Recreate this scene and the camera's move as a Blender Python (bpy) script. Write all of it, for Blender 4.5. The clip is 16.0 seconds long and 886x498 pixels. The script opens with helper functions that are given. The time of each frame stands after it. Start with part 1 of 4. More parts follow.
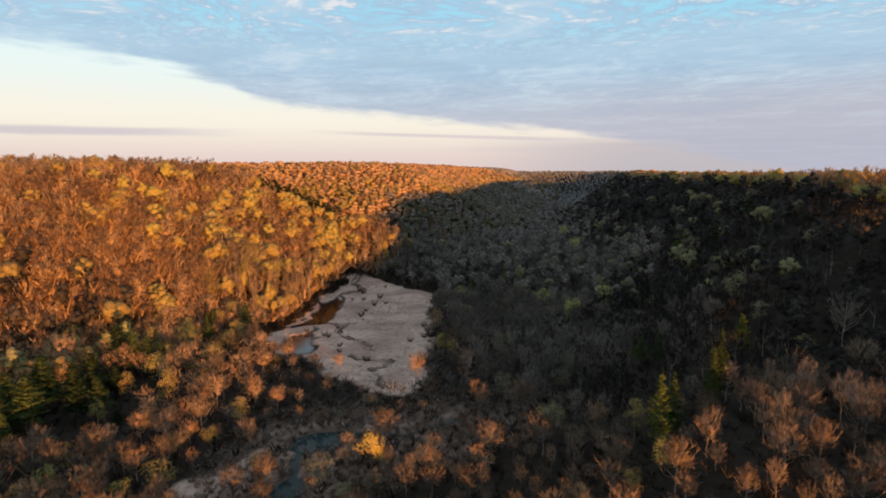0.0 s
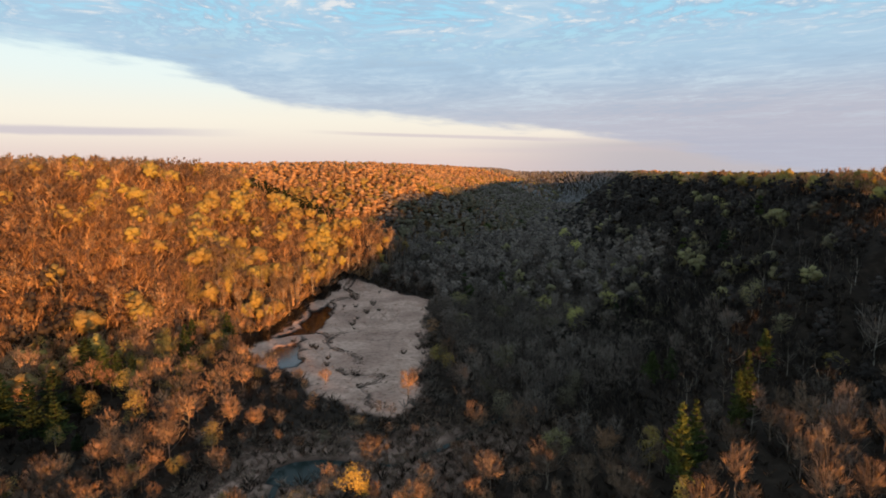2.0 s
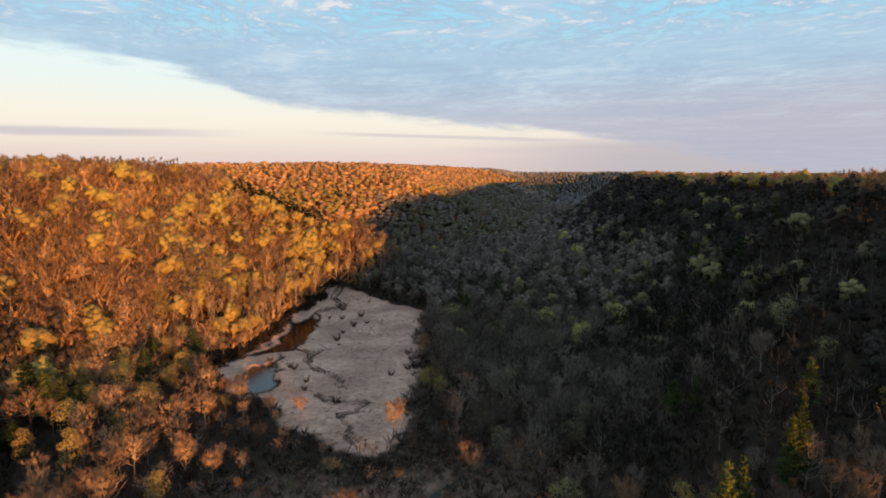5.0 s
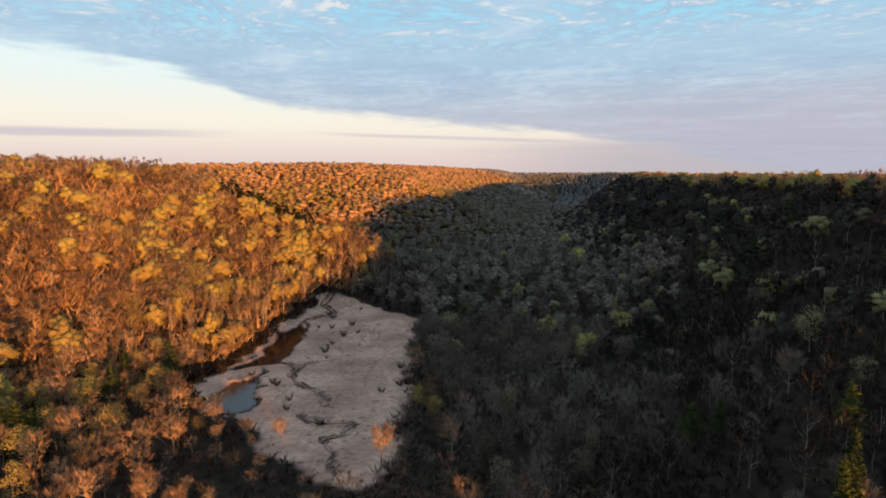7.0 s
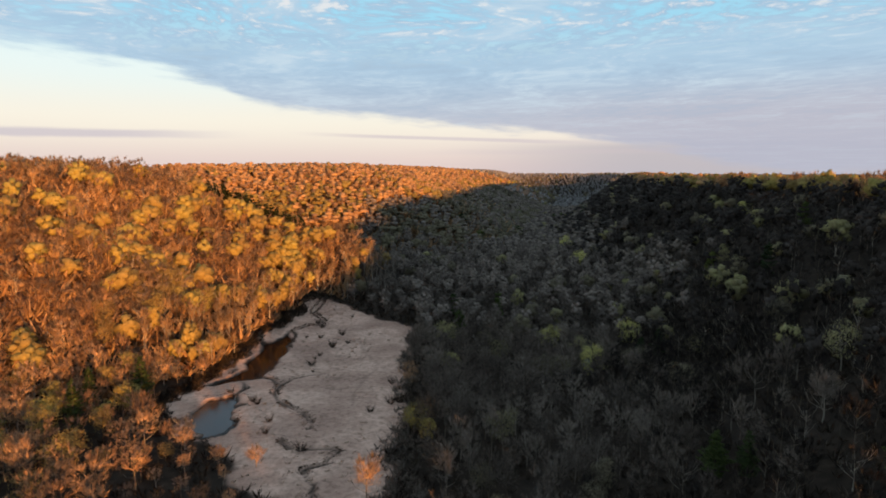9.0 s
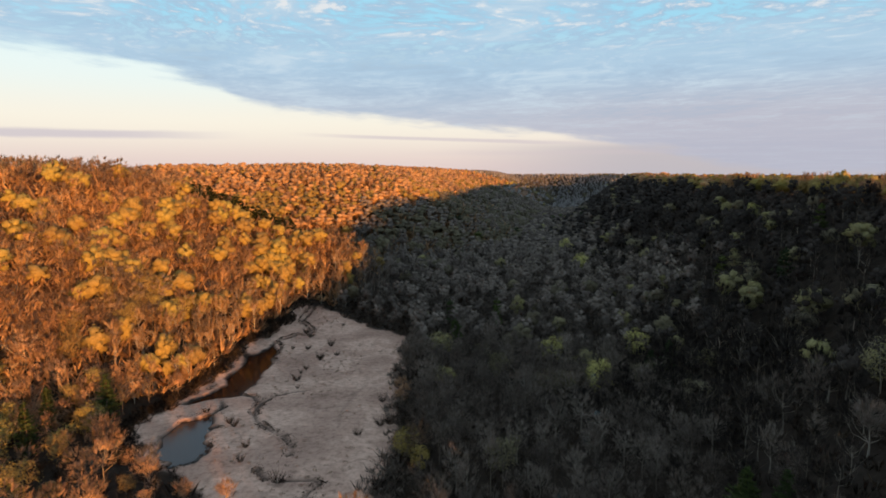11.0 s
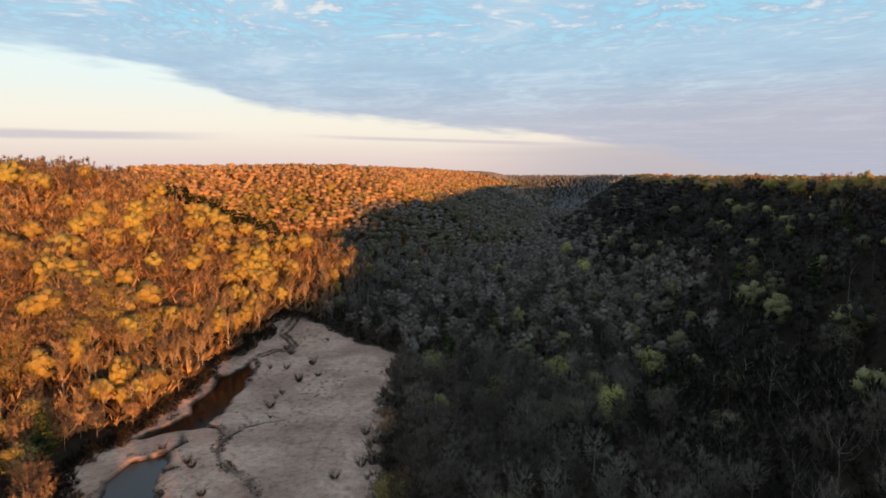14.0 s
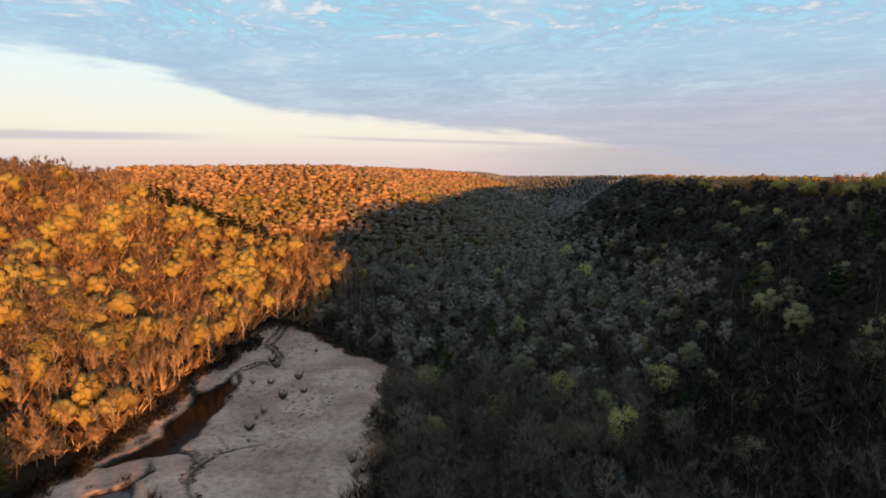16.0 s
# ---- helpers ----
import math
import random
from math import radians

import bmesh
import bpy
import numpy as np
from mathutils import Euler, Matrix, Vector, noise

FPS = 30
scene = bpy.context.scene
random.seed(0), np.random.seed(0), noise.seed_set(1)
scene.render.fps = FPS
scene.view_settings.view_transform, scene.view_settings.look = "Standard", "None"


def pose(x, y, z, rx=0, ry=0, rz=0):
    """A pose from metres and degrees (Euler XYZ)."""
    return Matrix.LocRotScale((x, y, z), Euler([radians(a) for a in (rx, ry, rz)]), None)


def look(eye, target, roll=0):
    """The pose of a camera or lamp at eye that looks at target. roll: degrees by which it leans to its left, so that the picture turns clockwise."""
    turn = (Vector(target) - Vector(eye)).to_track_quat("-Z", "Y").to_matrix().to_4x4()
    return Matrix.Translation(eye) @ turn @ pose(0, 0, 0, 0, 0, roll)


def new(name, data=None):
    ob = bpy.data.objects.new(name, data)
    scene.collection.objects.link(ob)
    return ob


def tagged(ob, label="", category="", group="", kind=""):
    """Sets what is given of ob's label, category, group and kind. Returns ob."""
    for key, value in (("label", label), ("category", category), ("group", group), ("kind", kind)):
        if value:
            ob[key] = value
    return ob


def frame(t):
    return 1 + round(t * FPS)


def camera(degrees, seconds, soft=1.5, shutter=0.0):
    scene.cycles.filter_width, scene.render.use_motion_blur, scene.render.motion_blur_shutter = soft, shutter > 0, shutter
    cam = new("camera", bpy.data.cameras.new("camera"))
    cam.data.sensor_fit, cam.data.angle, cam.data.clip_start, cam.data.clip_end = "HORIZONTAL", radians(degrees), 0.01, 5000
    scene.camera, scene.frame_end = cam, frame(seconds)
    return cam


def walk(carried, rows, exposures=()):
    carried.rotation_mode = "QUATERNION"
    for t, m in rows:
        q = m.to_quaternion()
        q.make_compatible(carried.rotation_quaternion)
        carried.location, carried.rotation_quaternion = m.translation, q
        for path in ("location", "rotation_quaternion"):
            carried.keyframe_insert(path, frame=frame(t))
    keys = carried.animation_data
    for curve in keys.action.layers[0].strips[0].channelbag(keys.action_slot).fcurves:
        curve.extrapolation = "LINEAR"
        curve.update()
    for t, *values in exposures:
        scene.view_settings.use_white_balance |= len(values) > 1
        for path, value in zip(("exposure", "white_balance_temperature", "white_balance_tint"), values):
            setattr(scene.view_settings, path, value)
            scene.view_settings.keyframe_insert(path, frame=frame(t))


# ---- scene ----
cam = camera(73.0, 16.0, soft=1.7)
PATH = [
    (0, (0.00, 0.00, 77.00), (-8.002, 98.835, 64.056), 0.00),
    (2, (0.08, 17.17, 77.23), (-7.690, 116.023, 64.305), 0.00),
    (4, (0.14, 34.42, 77.29), (-7.367, 133.300, 64.427), -0.00),
    (6, (0.17, 51.68, 77.24), (-7.039, 150.600, 64.463), -0.00),
    (8, (0.18, 68.90, 77.11), (-6.710, 167.856, 64.455), -0.00),
    (10, (0.17, 86.01, 76.98), (-6.385, 185.000, 64.444), -0.01),
    (12, (0.14, 102.93, 76.88), (-6.067, 201.967, 64.473), -0.01),
    (14, (0.08, 119.62, 76.87), (-5.761, 218.691, 64.583), -0.01),
    (16, (0.00, 136.00, 77.00), (-5.472, 235.104, 64.816), -0.01),
]
walk(cam, [(t, look(eye, target, roll)) for t, eye, target, roll in PATH])

# ---- world, sun, exposure ----
SUN_TO = Vector((0.55, -0.835, 0.057)).normalized()   # from the scene towards the sun, low behind the right ridge


def build_world():
    world = bpy.data.worlds.new("sky")
    scene.world = world
    world.use_nodes = True
    nt = world.node_tree
    nt.nodes.clear()
    N, L = nt.nodes.new, nt.links.new

    def math(op, a, b=None, c=None, clamp=False):
        n = N("ShaderNodeMath")
        n.operation, n.use_clamp = op, clamp
        for i, v in enumerate((a, b, c)):
            if v is None:
                continue
            if isinstance(v, (int, float)):
                n.inputs[i].default_value = v
            else:
                L(v, n.inputs[i])
        return n.outputs[0]

    def step(v, lo, hi):
        n = N("ShaderNodeMapRange")
        n.interpolation_type = "SMOOTHSTEP"
        n.inputs[1].default_value, n.inputs[2].default_value = lo, hi
        L(v, n.inputs[0])
        return n.outputs[0]

    def mix(f, a, b):
        n = N("ShaderNodeMix")
        n.data_type = "RGBA"
        for s, v in ((n.inputs[0], f), (n.inputs[6], a), (n.inputs[7], b)):
            if isinstance(v, tuple):
                s.default_value = (*v, 1)
            elif isinstance(v, (int, float)):
                s.default_value = v
            else:
                L(v, s)
        return n.outputs[2]

    def noise(vec, scale, detail=5.0, rough=0.55):
        n = N("ShaderNodeTexNoise")
        n.inputs["Scale"].default_value, n.inputs["Detail"].default_value, n.inputs["Roughness"].default_value = scale, detail, rough
        L(vec, n.inputs["Vector"])
        return n.outputs["Fac"]

    def vec(x, y, z):
        n = N("ShaderNodeCombineXYZ")
        for i, v in enumerate((x, y, z)):
            if isinstance(v, (int, float)):
                n.inputs[i].default_value = v
            else:
                L(v, n.inputs[i])
        return n.outputs[0]

    def plane(normal):
        n = N("ShaderNodeVectorMath")
        n.operation = "DOT_PRODUCT"
        L(direction, n.inputs[0])
        n.inputs[1].default_value = normal
        return n.outputs["Value"]

    sky = N("ShaderNodeTexSky")
    sky.sky_type, sky.sun_disc = "NISHITA", False
    sky.sun_elevation = math_asin(SUN_TO.z)
    sky.sun_rotation = math_atan2(SUN_TO.x, SUN_TO.y)
    sky.altitude, sky.dust_density = 300, 1.2
    direction = N("ShaderNodeTexCoord").outputs["Generated"]
    sep = N("ShaderNodeSeparateXYZ")
    L(direction, sep.inputs[0])
    x, y, z = sep.outputs
    az = math("ARCTAN2", x, y)
    zc = math("ADD", math("MAXIMUM", z, 0.0), 0.03)
    # the cloud deck lies flat: its pattern follows the sight line's place on a level sheet
    px, py = math("DIVIDE", x, zc), math("DIVIDE", y, zc)

    def profile(stops, lo, hi):
        """A height over the horizon for each compass direction."""
        n = N("ShaderNodeValToRGB")
        e = n.color_ramp.elements
        while len(e) < len(stops):
            e.new(0.5)
        for i, (a, h) in enumerate(stops):
            e[i].position, e[i].color = (a - lo) / (hi - lo), (h * 4, h * 4, h * 4, 1)
        L(math("DIVIDE", math("SUBTRACT", az, lo), hi - lo, clamp=True), n.inputs[0])
        return math("MULTIPLY", n.outputs[0], 0.25)

    def band(centre, half, a, b, fade, soft=0.5):
        """A thin streak of cloud around a height, between two compass directions."""
        off = math("ABSOLUTE", math("SUBTRACT", z, centre))
        body = math("SUBTRACT", 1.0, step(off, half * soft, half))
        return math("MULTIPLY", body, math("MULTIPLY", step(az, a - fade, a + fade), math("SUBTRACT", 1.0, step(az, b - fade, b + fade))))

    clear = N("ShaderNodeVectorMath")
    clear.operation = "SCALE"
    L(sky.outputs[0], clear.inputs[0])
    clear.inputs["Scale"].default_value = SKY_GAIN
    # clear band under the deck: pink at the horizon, cream, then a pale cyan
    veil = mix(step(z, 0.0, 0.085), (0.86, 0.70, 0.68), (1.05, 0.98, 0.86))
    veil = mix(step(z, 0.07, 0.16), veil, (0.92, 1.04, 1.03))
    veil = mix(math("MULTIPLY", step(az, -0.10, 0.27), math("SUBTRACT", 1.0, step(z, 0.038, 0.06))), veil, (0.60, 0.565, 0.615))
    glow = math("SUBTRACT", 0.86, math("MULTIPLY", step(plane((SUN_TO.x, SUN_TO.y, 0.0)), 0.2, 0.95), 0.45))
    base = mix(glow, clear.outputs[0], mix(step(z, 0.15, 0.235), veil, (0.40, 0.82, 1.04)))
    # deck
    drift = noise(vec(math("MULTIPLY", px, 0.5), math("MULTIPLY", py, 0.5), 1.0), 1.0, 3.0)
    swirl = math("MULTIPLY", math("SUBTRACT", drift, 0.5), 1.6)
    wx, wy = math("ADD", px, swirl), math("ADD", py, math("MULTIPLY", px, 0.25))
    banks = noise(vec(math("MULTIPLY", wx, 0.9), math("MULTIPLY", wy, 0.9), 7.0), 1.0, 9.0, 0.62)
    puffs = noise(vec(math("MULTIPLY", wx, 7.0), math("MULTIPLY", wy, 5.6), 3.0), 1.0, 5.0, 0.58)
    ripple = noise(vec(math("MULTIPLY", x, 7.0), math("MULTIPLY", y, 7.0), math("MULTIPLY", math("ADD", z, math("MULTIPLY", az, 0.07)), 44.0)), 1.0, 6.0, 0.56)
    edge = math("SUBTRACT", z, profile(DECK_EDGE, -0.95, 0.6))
    wob = math("MULTIPLY", math("SUBTRACT", ripple, 0.5), 0.055)
    deck = step(math("ADD", edge, wob), -0.006, 0.013)
    dens = math("ADD", math("MULTIPLY", banks, 0.62), math("ADD", math("MULTIPLY", puffs, 0.28), math("MULTIPLY", ripple, 0.10)))
    grey = mix(step(z, 0.03, 0.19), (0.555, 0.55, 0.62), (0.40, 0.58, 0.75))
    grey = mix(math("MULTIPLY", step(az, -0.2, 0.4), math("SUBTRACT", 1.0, step(z, 0.07, 0.16))), grey, (0.49, 0.495, 0.59))
    crisp = math("ADD", 0.22, math("MULTIPLY", step(z, 0.04, 0.15), 0.78))
    grey = mix(math("MULTIPLY", math("SUBTRACT", 1.0, step(dens, 0.38, 0.52)), math("MULTIPLY", crisp, 0.55)), grey, (0.34, 0.46, 0.61))
    grey = mix(math("MULTIPLY", step(dens, 0.48, 0.64), math("MULTIPLY", crisp, 0.7)), grey, (0.62, 0.745, 0.84))
    bright = math("MULTIPLY", step(math("ADD", math("MULTIPLY", puffs, 0.75), math("MULTIPLY", ripple, 0.25)), 0.53, 0.66), step(z, 0.16, 0.245))
    grey = mix(math("MULTIPLY", bright, 0.8), grey, (0.86, 0.84, 0.83))
    holes = math("MULTIPLY", math("SUBTRACT", 1.0, step(math("ADD", math("MULTIPLY", banks, 0.38), math("MULTIPLY", puffs, 0.62)), 0.40, 0.53)), math("MULTIPLY", step(z, 0.155, 0.235), math("SUBTRACT", 1.0, step(z, 0.27, 0.40))))
    grey = mix(step(z, 0.28, 0.45), grey, (0.425, 0.535, 0.65))
    cover = math("MULTIPLY", deck, math("SUBTRACT", 0.95, math("MULTIPLY", holes, 0.8)))
    col = mix(cover, base, grey)
    # thin streaks over the horizon
    rag = math("MULTIPLY", math("SUBTRACT", ripple, 0.5), 0.008)
    low_left = band(math("ADD", math("ADD", 0.0555, rag), math("MULTIPLY", math("ADD", az, 0.69), 0.012)), 0.0085, -0.95, -0.47, 0.11, 0.3)
    low_mid = band(math("ADD", math("SUBTRACT", 0.0615, math("MULTIPLY", math("ADD", az, 0.25), 0.030)), math("MULTIPLY", rag, 0.6)), 0.0042, -0.24, 0.14, 0.09, 0.2)
    low_faint = band(math("ADD", 0.034, rag), 0.007, -0.05, 0.3, 0.12, 0.1)
    col = mix(math("MULTIPLY", low_left, 0.75), col, (0.60, 0.545, 0.60))
    col = mix(math("MULTIPLY", low_mid, 0.70), col, (0.66, 0.58, 0.60))
    col = mix(math("MULTIPLY", low_faint, 0.30), col, (0.66, 0.56, 0.58))
    bg = N("ShaderNodeBackground")
    bg.inputs["Strength"].default_value = SKY_STRENGTH
    L(col, bg.inputs[0])
    out = N("ShaderNodeOutputWorld")
    L(bg.outputs[0], out.inputs[0])


SKY_GAIN, SKY_STRENGTH = 0.12, 1.0
# the deck's lower edge: compass direction, height over the horizon
DECK_EDGE = [(-0.95, 0.200), (-0.69, 0.170), (-0.56, 0.159), (-0.487, 0.146), (-0.409, 0.130), (-0.385, 0.116), (-0.326, 0.099), (-0.238, 0.089),
             (-0.147, 0.081), (-0.055, 0.073), (0.038, 0.067), (0.129, 0.0575), (0.215, 0.050), (0.29, 0.034), (0.37, 0.012), (0.45, 0.0)]
math_asin, math_atan2 = math.asin, math.atan2
build_world()
sun = new("sun", bpy.data.lights.new("sun", "SUN"))
sun.data.energy, sun.data.angle, sun.data.color = 12.0, radians(0.6), (1.0, 0.43, 0.125)
sun.matrix_world = look((0, 0, 0), -SUN_TO)


# ---- materials ----
def material(name, rough=0.9):
    m = bpy.data.materials.new(name)
    m.use_nodes = True
    b = m.node_tree.nodes["Principled BSDF"]
    b.inputs["Roughness"].default_value = rough
    b.inputs["Specular IOR Level"].default_value = 0.15
    return m, m.node_tree, b


def ramp(nt, fac, stops):
    n = nt.nodes.new("ShaderNodeValToRGB")
    e = n.color_ramp.elements
    while len(e) < len(stops):
        e.new(0.5)
    for i, (p, c) in enumerate(stops):
        e[i].position, e[i].color = p, (*c, 1)
    nt.links.new(fac, n.inputs[0])
    return n.outputs[0]


def tree_fac(nt, spread=0.35):
    """A number for each tree: its own tint, with a little change from twig to twig."""
    N, L = nt.nodes.new, nt.links.new
    a = N("ShaderNodeAttribute")
    a.attribute_name = "tint"
    o = N("ShaderNodeObjectInfo")
    g = N("ShaderNodeNewGeometry")
    s = N("ShaderNodeMath")
    s.operation = "ADD"
    L(a.outputs["Fac"], s.inputs[0])
    L(o.outputs["Random"], s.inputs[1])
    w = N("ShaderNodeMath")
    w.operation = "FRACT"
    L(s.outputs[0], w.inputs[0])
    d = N("ShaderNodeMath")
    d.operation = "MULTIPLY_ADD"
    d.inputs[1].default_value, d.inputs[2].default_value = spread, -spread / 2
    L(g.outputs["Random Per Island"], d.inputs[0])
    t = N("ShaderNodeMath")
    t.operation, t.use_clamp = "ADD", True
    L(w.outputs[0], t.inputs[0])
    L(d.outputs[0], t.inputs[1])
    return t.outputs[0]


def foliage(name, stops, spread=0.35, translucent=0.6):
    m, nt, b = material(name)
    c = ramp(nt, tree_fac(nt, spread), stops)
    grain = nt.nodes.new("ShaderNodeTexNoise")
    grain.inputs["Scale"].default_value, grain.inputs["Detail"].default_value, grain.inputs["Roughness"].default_value = 1.3, 3.0, 0.7
    nt.links.new(nt.nodes.new("ShaderNodeNewGeometry").outputs["Position"], grain.inputs["Vector"])
    grey = ramp(nt, grain.outputs["Fac"], [(0.36, (0.66, 0.64, 0.62)), (0.64, (1.13, 1.13, 1.13))])
    mul = nt.nodes.new("ShaderNodeMix")
    mul.data_type, mul.blend_type = "RGBA", "MULTIPLY"
    mul.inputs[0].default_value = 1.0
    nt.links.new(c, mul.inputs[6])
    nt.links.new(grey, mul.inputs[7])
    c = mul.outputs[2]
    nt.links.new(c, b.inputs["Base Color"])
    if translucent:
        t = nt.nodes.new("ShaderNodeBsdfTranslucent")
        pale = nt.nodes.new("ShaderNodeVectorMath")
        pale.operation = "SCALE"
        pale.inputs["Scale"].default_value = translucent
        nt.links.new(c, pale.inputs[0])
        nt.links.new(pale.outputs[0], t.inputs[0])
        both = nt.nodes.new("ShaderNodeAddShader")
        nt.links.new(b.outputs[0], both.inputs[0])
        nt.links.new(t.outputs[0], both.inputs[1])
        nt.links.new(both.outputs[0], nt.nodes["Material Output"].inputs[0])
    return m


BARK = foliage("bark", [(0.0, (0.07, 0.056, 0.044)), (0.6, (0.14, 0.115, 0.09)), (1.0, (0.34, 0.30, 0.25))], 0.1, 0.0)
PALE_BARK = foliage("pale_bark", [(0.0, (0.28, 0.245, 0.205)), (1.0, (0.42, 0.38, 0.32))], 0.1, 0.0)
# lighter copy of the bark, low sun on the limbs put into its colour
WARM_BARK = foliage("warm_bark", [(0.0, (0.17, 0.13, 0.10)), (1.0, (0.30, 0.235, 0.18))], 0.1, 0.0)
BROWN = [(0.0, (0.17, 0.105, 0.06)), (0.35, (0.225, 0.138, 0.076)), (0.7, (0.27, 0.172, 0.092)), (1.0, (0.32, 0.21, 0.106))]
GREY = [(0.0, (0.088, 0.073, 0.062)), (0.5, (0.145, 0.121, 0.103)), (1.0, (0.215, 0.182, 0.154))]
# darker copy of the twig colour that stands for shade, mainly the right slope
SHADE_BROWN = [(0.0, (0.02, 0.0165, 0.0145)), (0.5, (0.036, 0.03, 0.026)), (1.0, (0.062, 0.052, 0.045))]
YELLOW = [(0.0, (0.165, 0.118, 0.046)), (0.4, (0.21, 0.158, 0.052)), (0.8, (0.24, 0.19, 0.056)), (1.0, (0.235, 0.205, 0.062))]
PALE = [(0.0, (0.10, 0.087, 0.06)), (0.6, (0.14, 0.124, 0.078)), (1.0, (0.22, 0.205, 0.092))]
TWIG = foliage("twigs", [(0.0, (0.14, 0.098, 0.07)), (0.5, (0.22, 0.155, 0.11)), (1.0, (0.32, 0.23, 0.16))], 0.35, 0.3)
RED_TWIG = foliage("reddish_twigs", [(0.0, (0.27, 0.165, 0.10)), (0.5, (0.37, 0.235, 0.14)), (1.0, (0.47, 0.31, 0.185))], 0.35, 0.5)
SUNNY_TWIG = foliage("sunlit_twigs", [(0.0, (0.17, 0.108, 0.06)), (0.5, (0.235, 0.15, 0.082)), (1.0, (0.30, 0.20, 0.108))])
SHADE_TWIG = foliage("near_shade_twigs", SHADE_BROWN, 0.2, 0.0)
PINE_BARK = foliage("pine_bark", [(0.0, (0.045, 0.035, 0.028)), (1.0, (0.08, 0.062, 0.05))], 0.1, 0.0)
BANK_BRUSH = foliage("bank_brush", [(0.0, (0.18, 0.132, 0.10)), (0.5, (0.29, 0.215, 0.165)), (1.0, (0.42, 0.325, 0.25))], 0.35, 0.2)
STRAW = foliage("dry_grass", [(0.0, (0.22, 0.16, 0.115)), (0.6, (0.32, 0.235, 0.17)), (1.0, (0.42, 0.32, 0.235))])
GREY_TWIG = foliage("grey_twigs", GREY, 0.35, 0.6)
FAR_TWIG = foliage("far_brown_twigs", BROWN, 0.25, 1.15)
FAR_SHADE_TWIG = foliage("shade_twigs", SHADE_BROWN, 0.25, 0.2)
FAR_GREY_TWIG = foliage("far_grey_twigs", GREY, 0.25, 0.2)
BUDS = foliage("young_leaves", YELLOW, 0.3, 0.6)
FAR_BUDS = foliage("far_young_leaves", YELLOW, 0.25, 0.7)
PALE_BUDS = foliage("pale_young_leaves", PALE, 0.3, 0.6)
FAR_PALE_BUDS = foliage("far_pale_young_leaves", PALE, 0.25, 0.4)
DISTANT = [FAR_TWIG, FAR_SHADE_TWIG, FAR_GREY_TWIG, FAR_BUDS, FAR_PALE_BUDS]
# pale grey twigs that put the distant haze into the colour
HAZE_TWIG = foliage("haze_twigs", [(0.0, (0.16, 0.155, 0.155)), (1.0, (0.27, 0.265, 0.26))], 0.2, 0.2)
GOLD = foliage("golden_leaves", [(0.0, (0.36, 0.26, 0.06)), (1.0, (0.46, 0.34, 0.08))])
# conifer needles darkened to stand for the ravine's shadow
SHADE_NEEDLES = foliage("shade_needles", [(0.0, (0.014, 0.022, 0.011)), (1.0, (0.03, 0.042, 0.018))], 0.4, 0.0)
LIME = foliage("lime_leaves", [(0.0, (0.30, 0.28, 0.10)), (1.0, (0.40, 0.38, 0.13))])
NEEDLES = foliage("needles", [(0.0, (0.018, 0.032, 0.013)), (0.5, (0.048, 0.07, 0.022)), (1.0, (0.10, 0.128, 0.034))], 0.5)
BRUSH = foliage("brush", [(0.0, (0.022, 0.016, 0.012)), (0.5, (0.043, 0.031, 0.022)), (1.0, (0.095, 0.07, 0.049))], 0.35, 0.0)


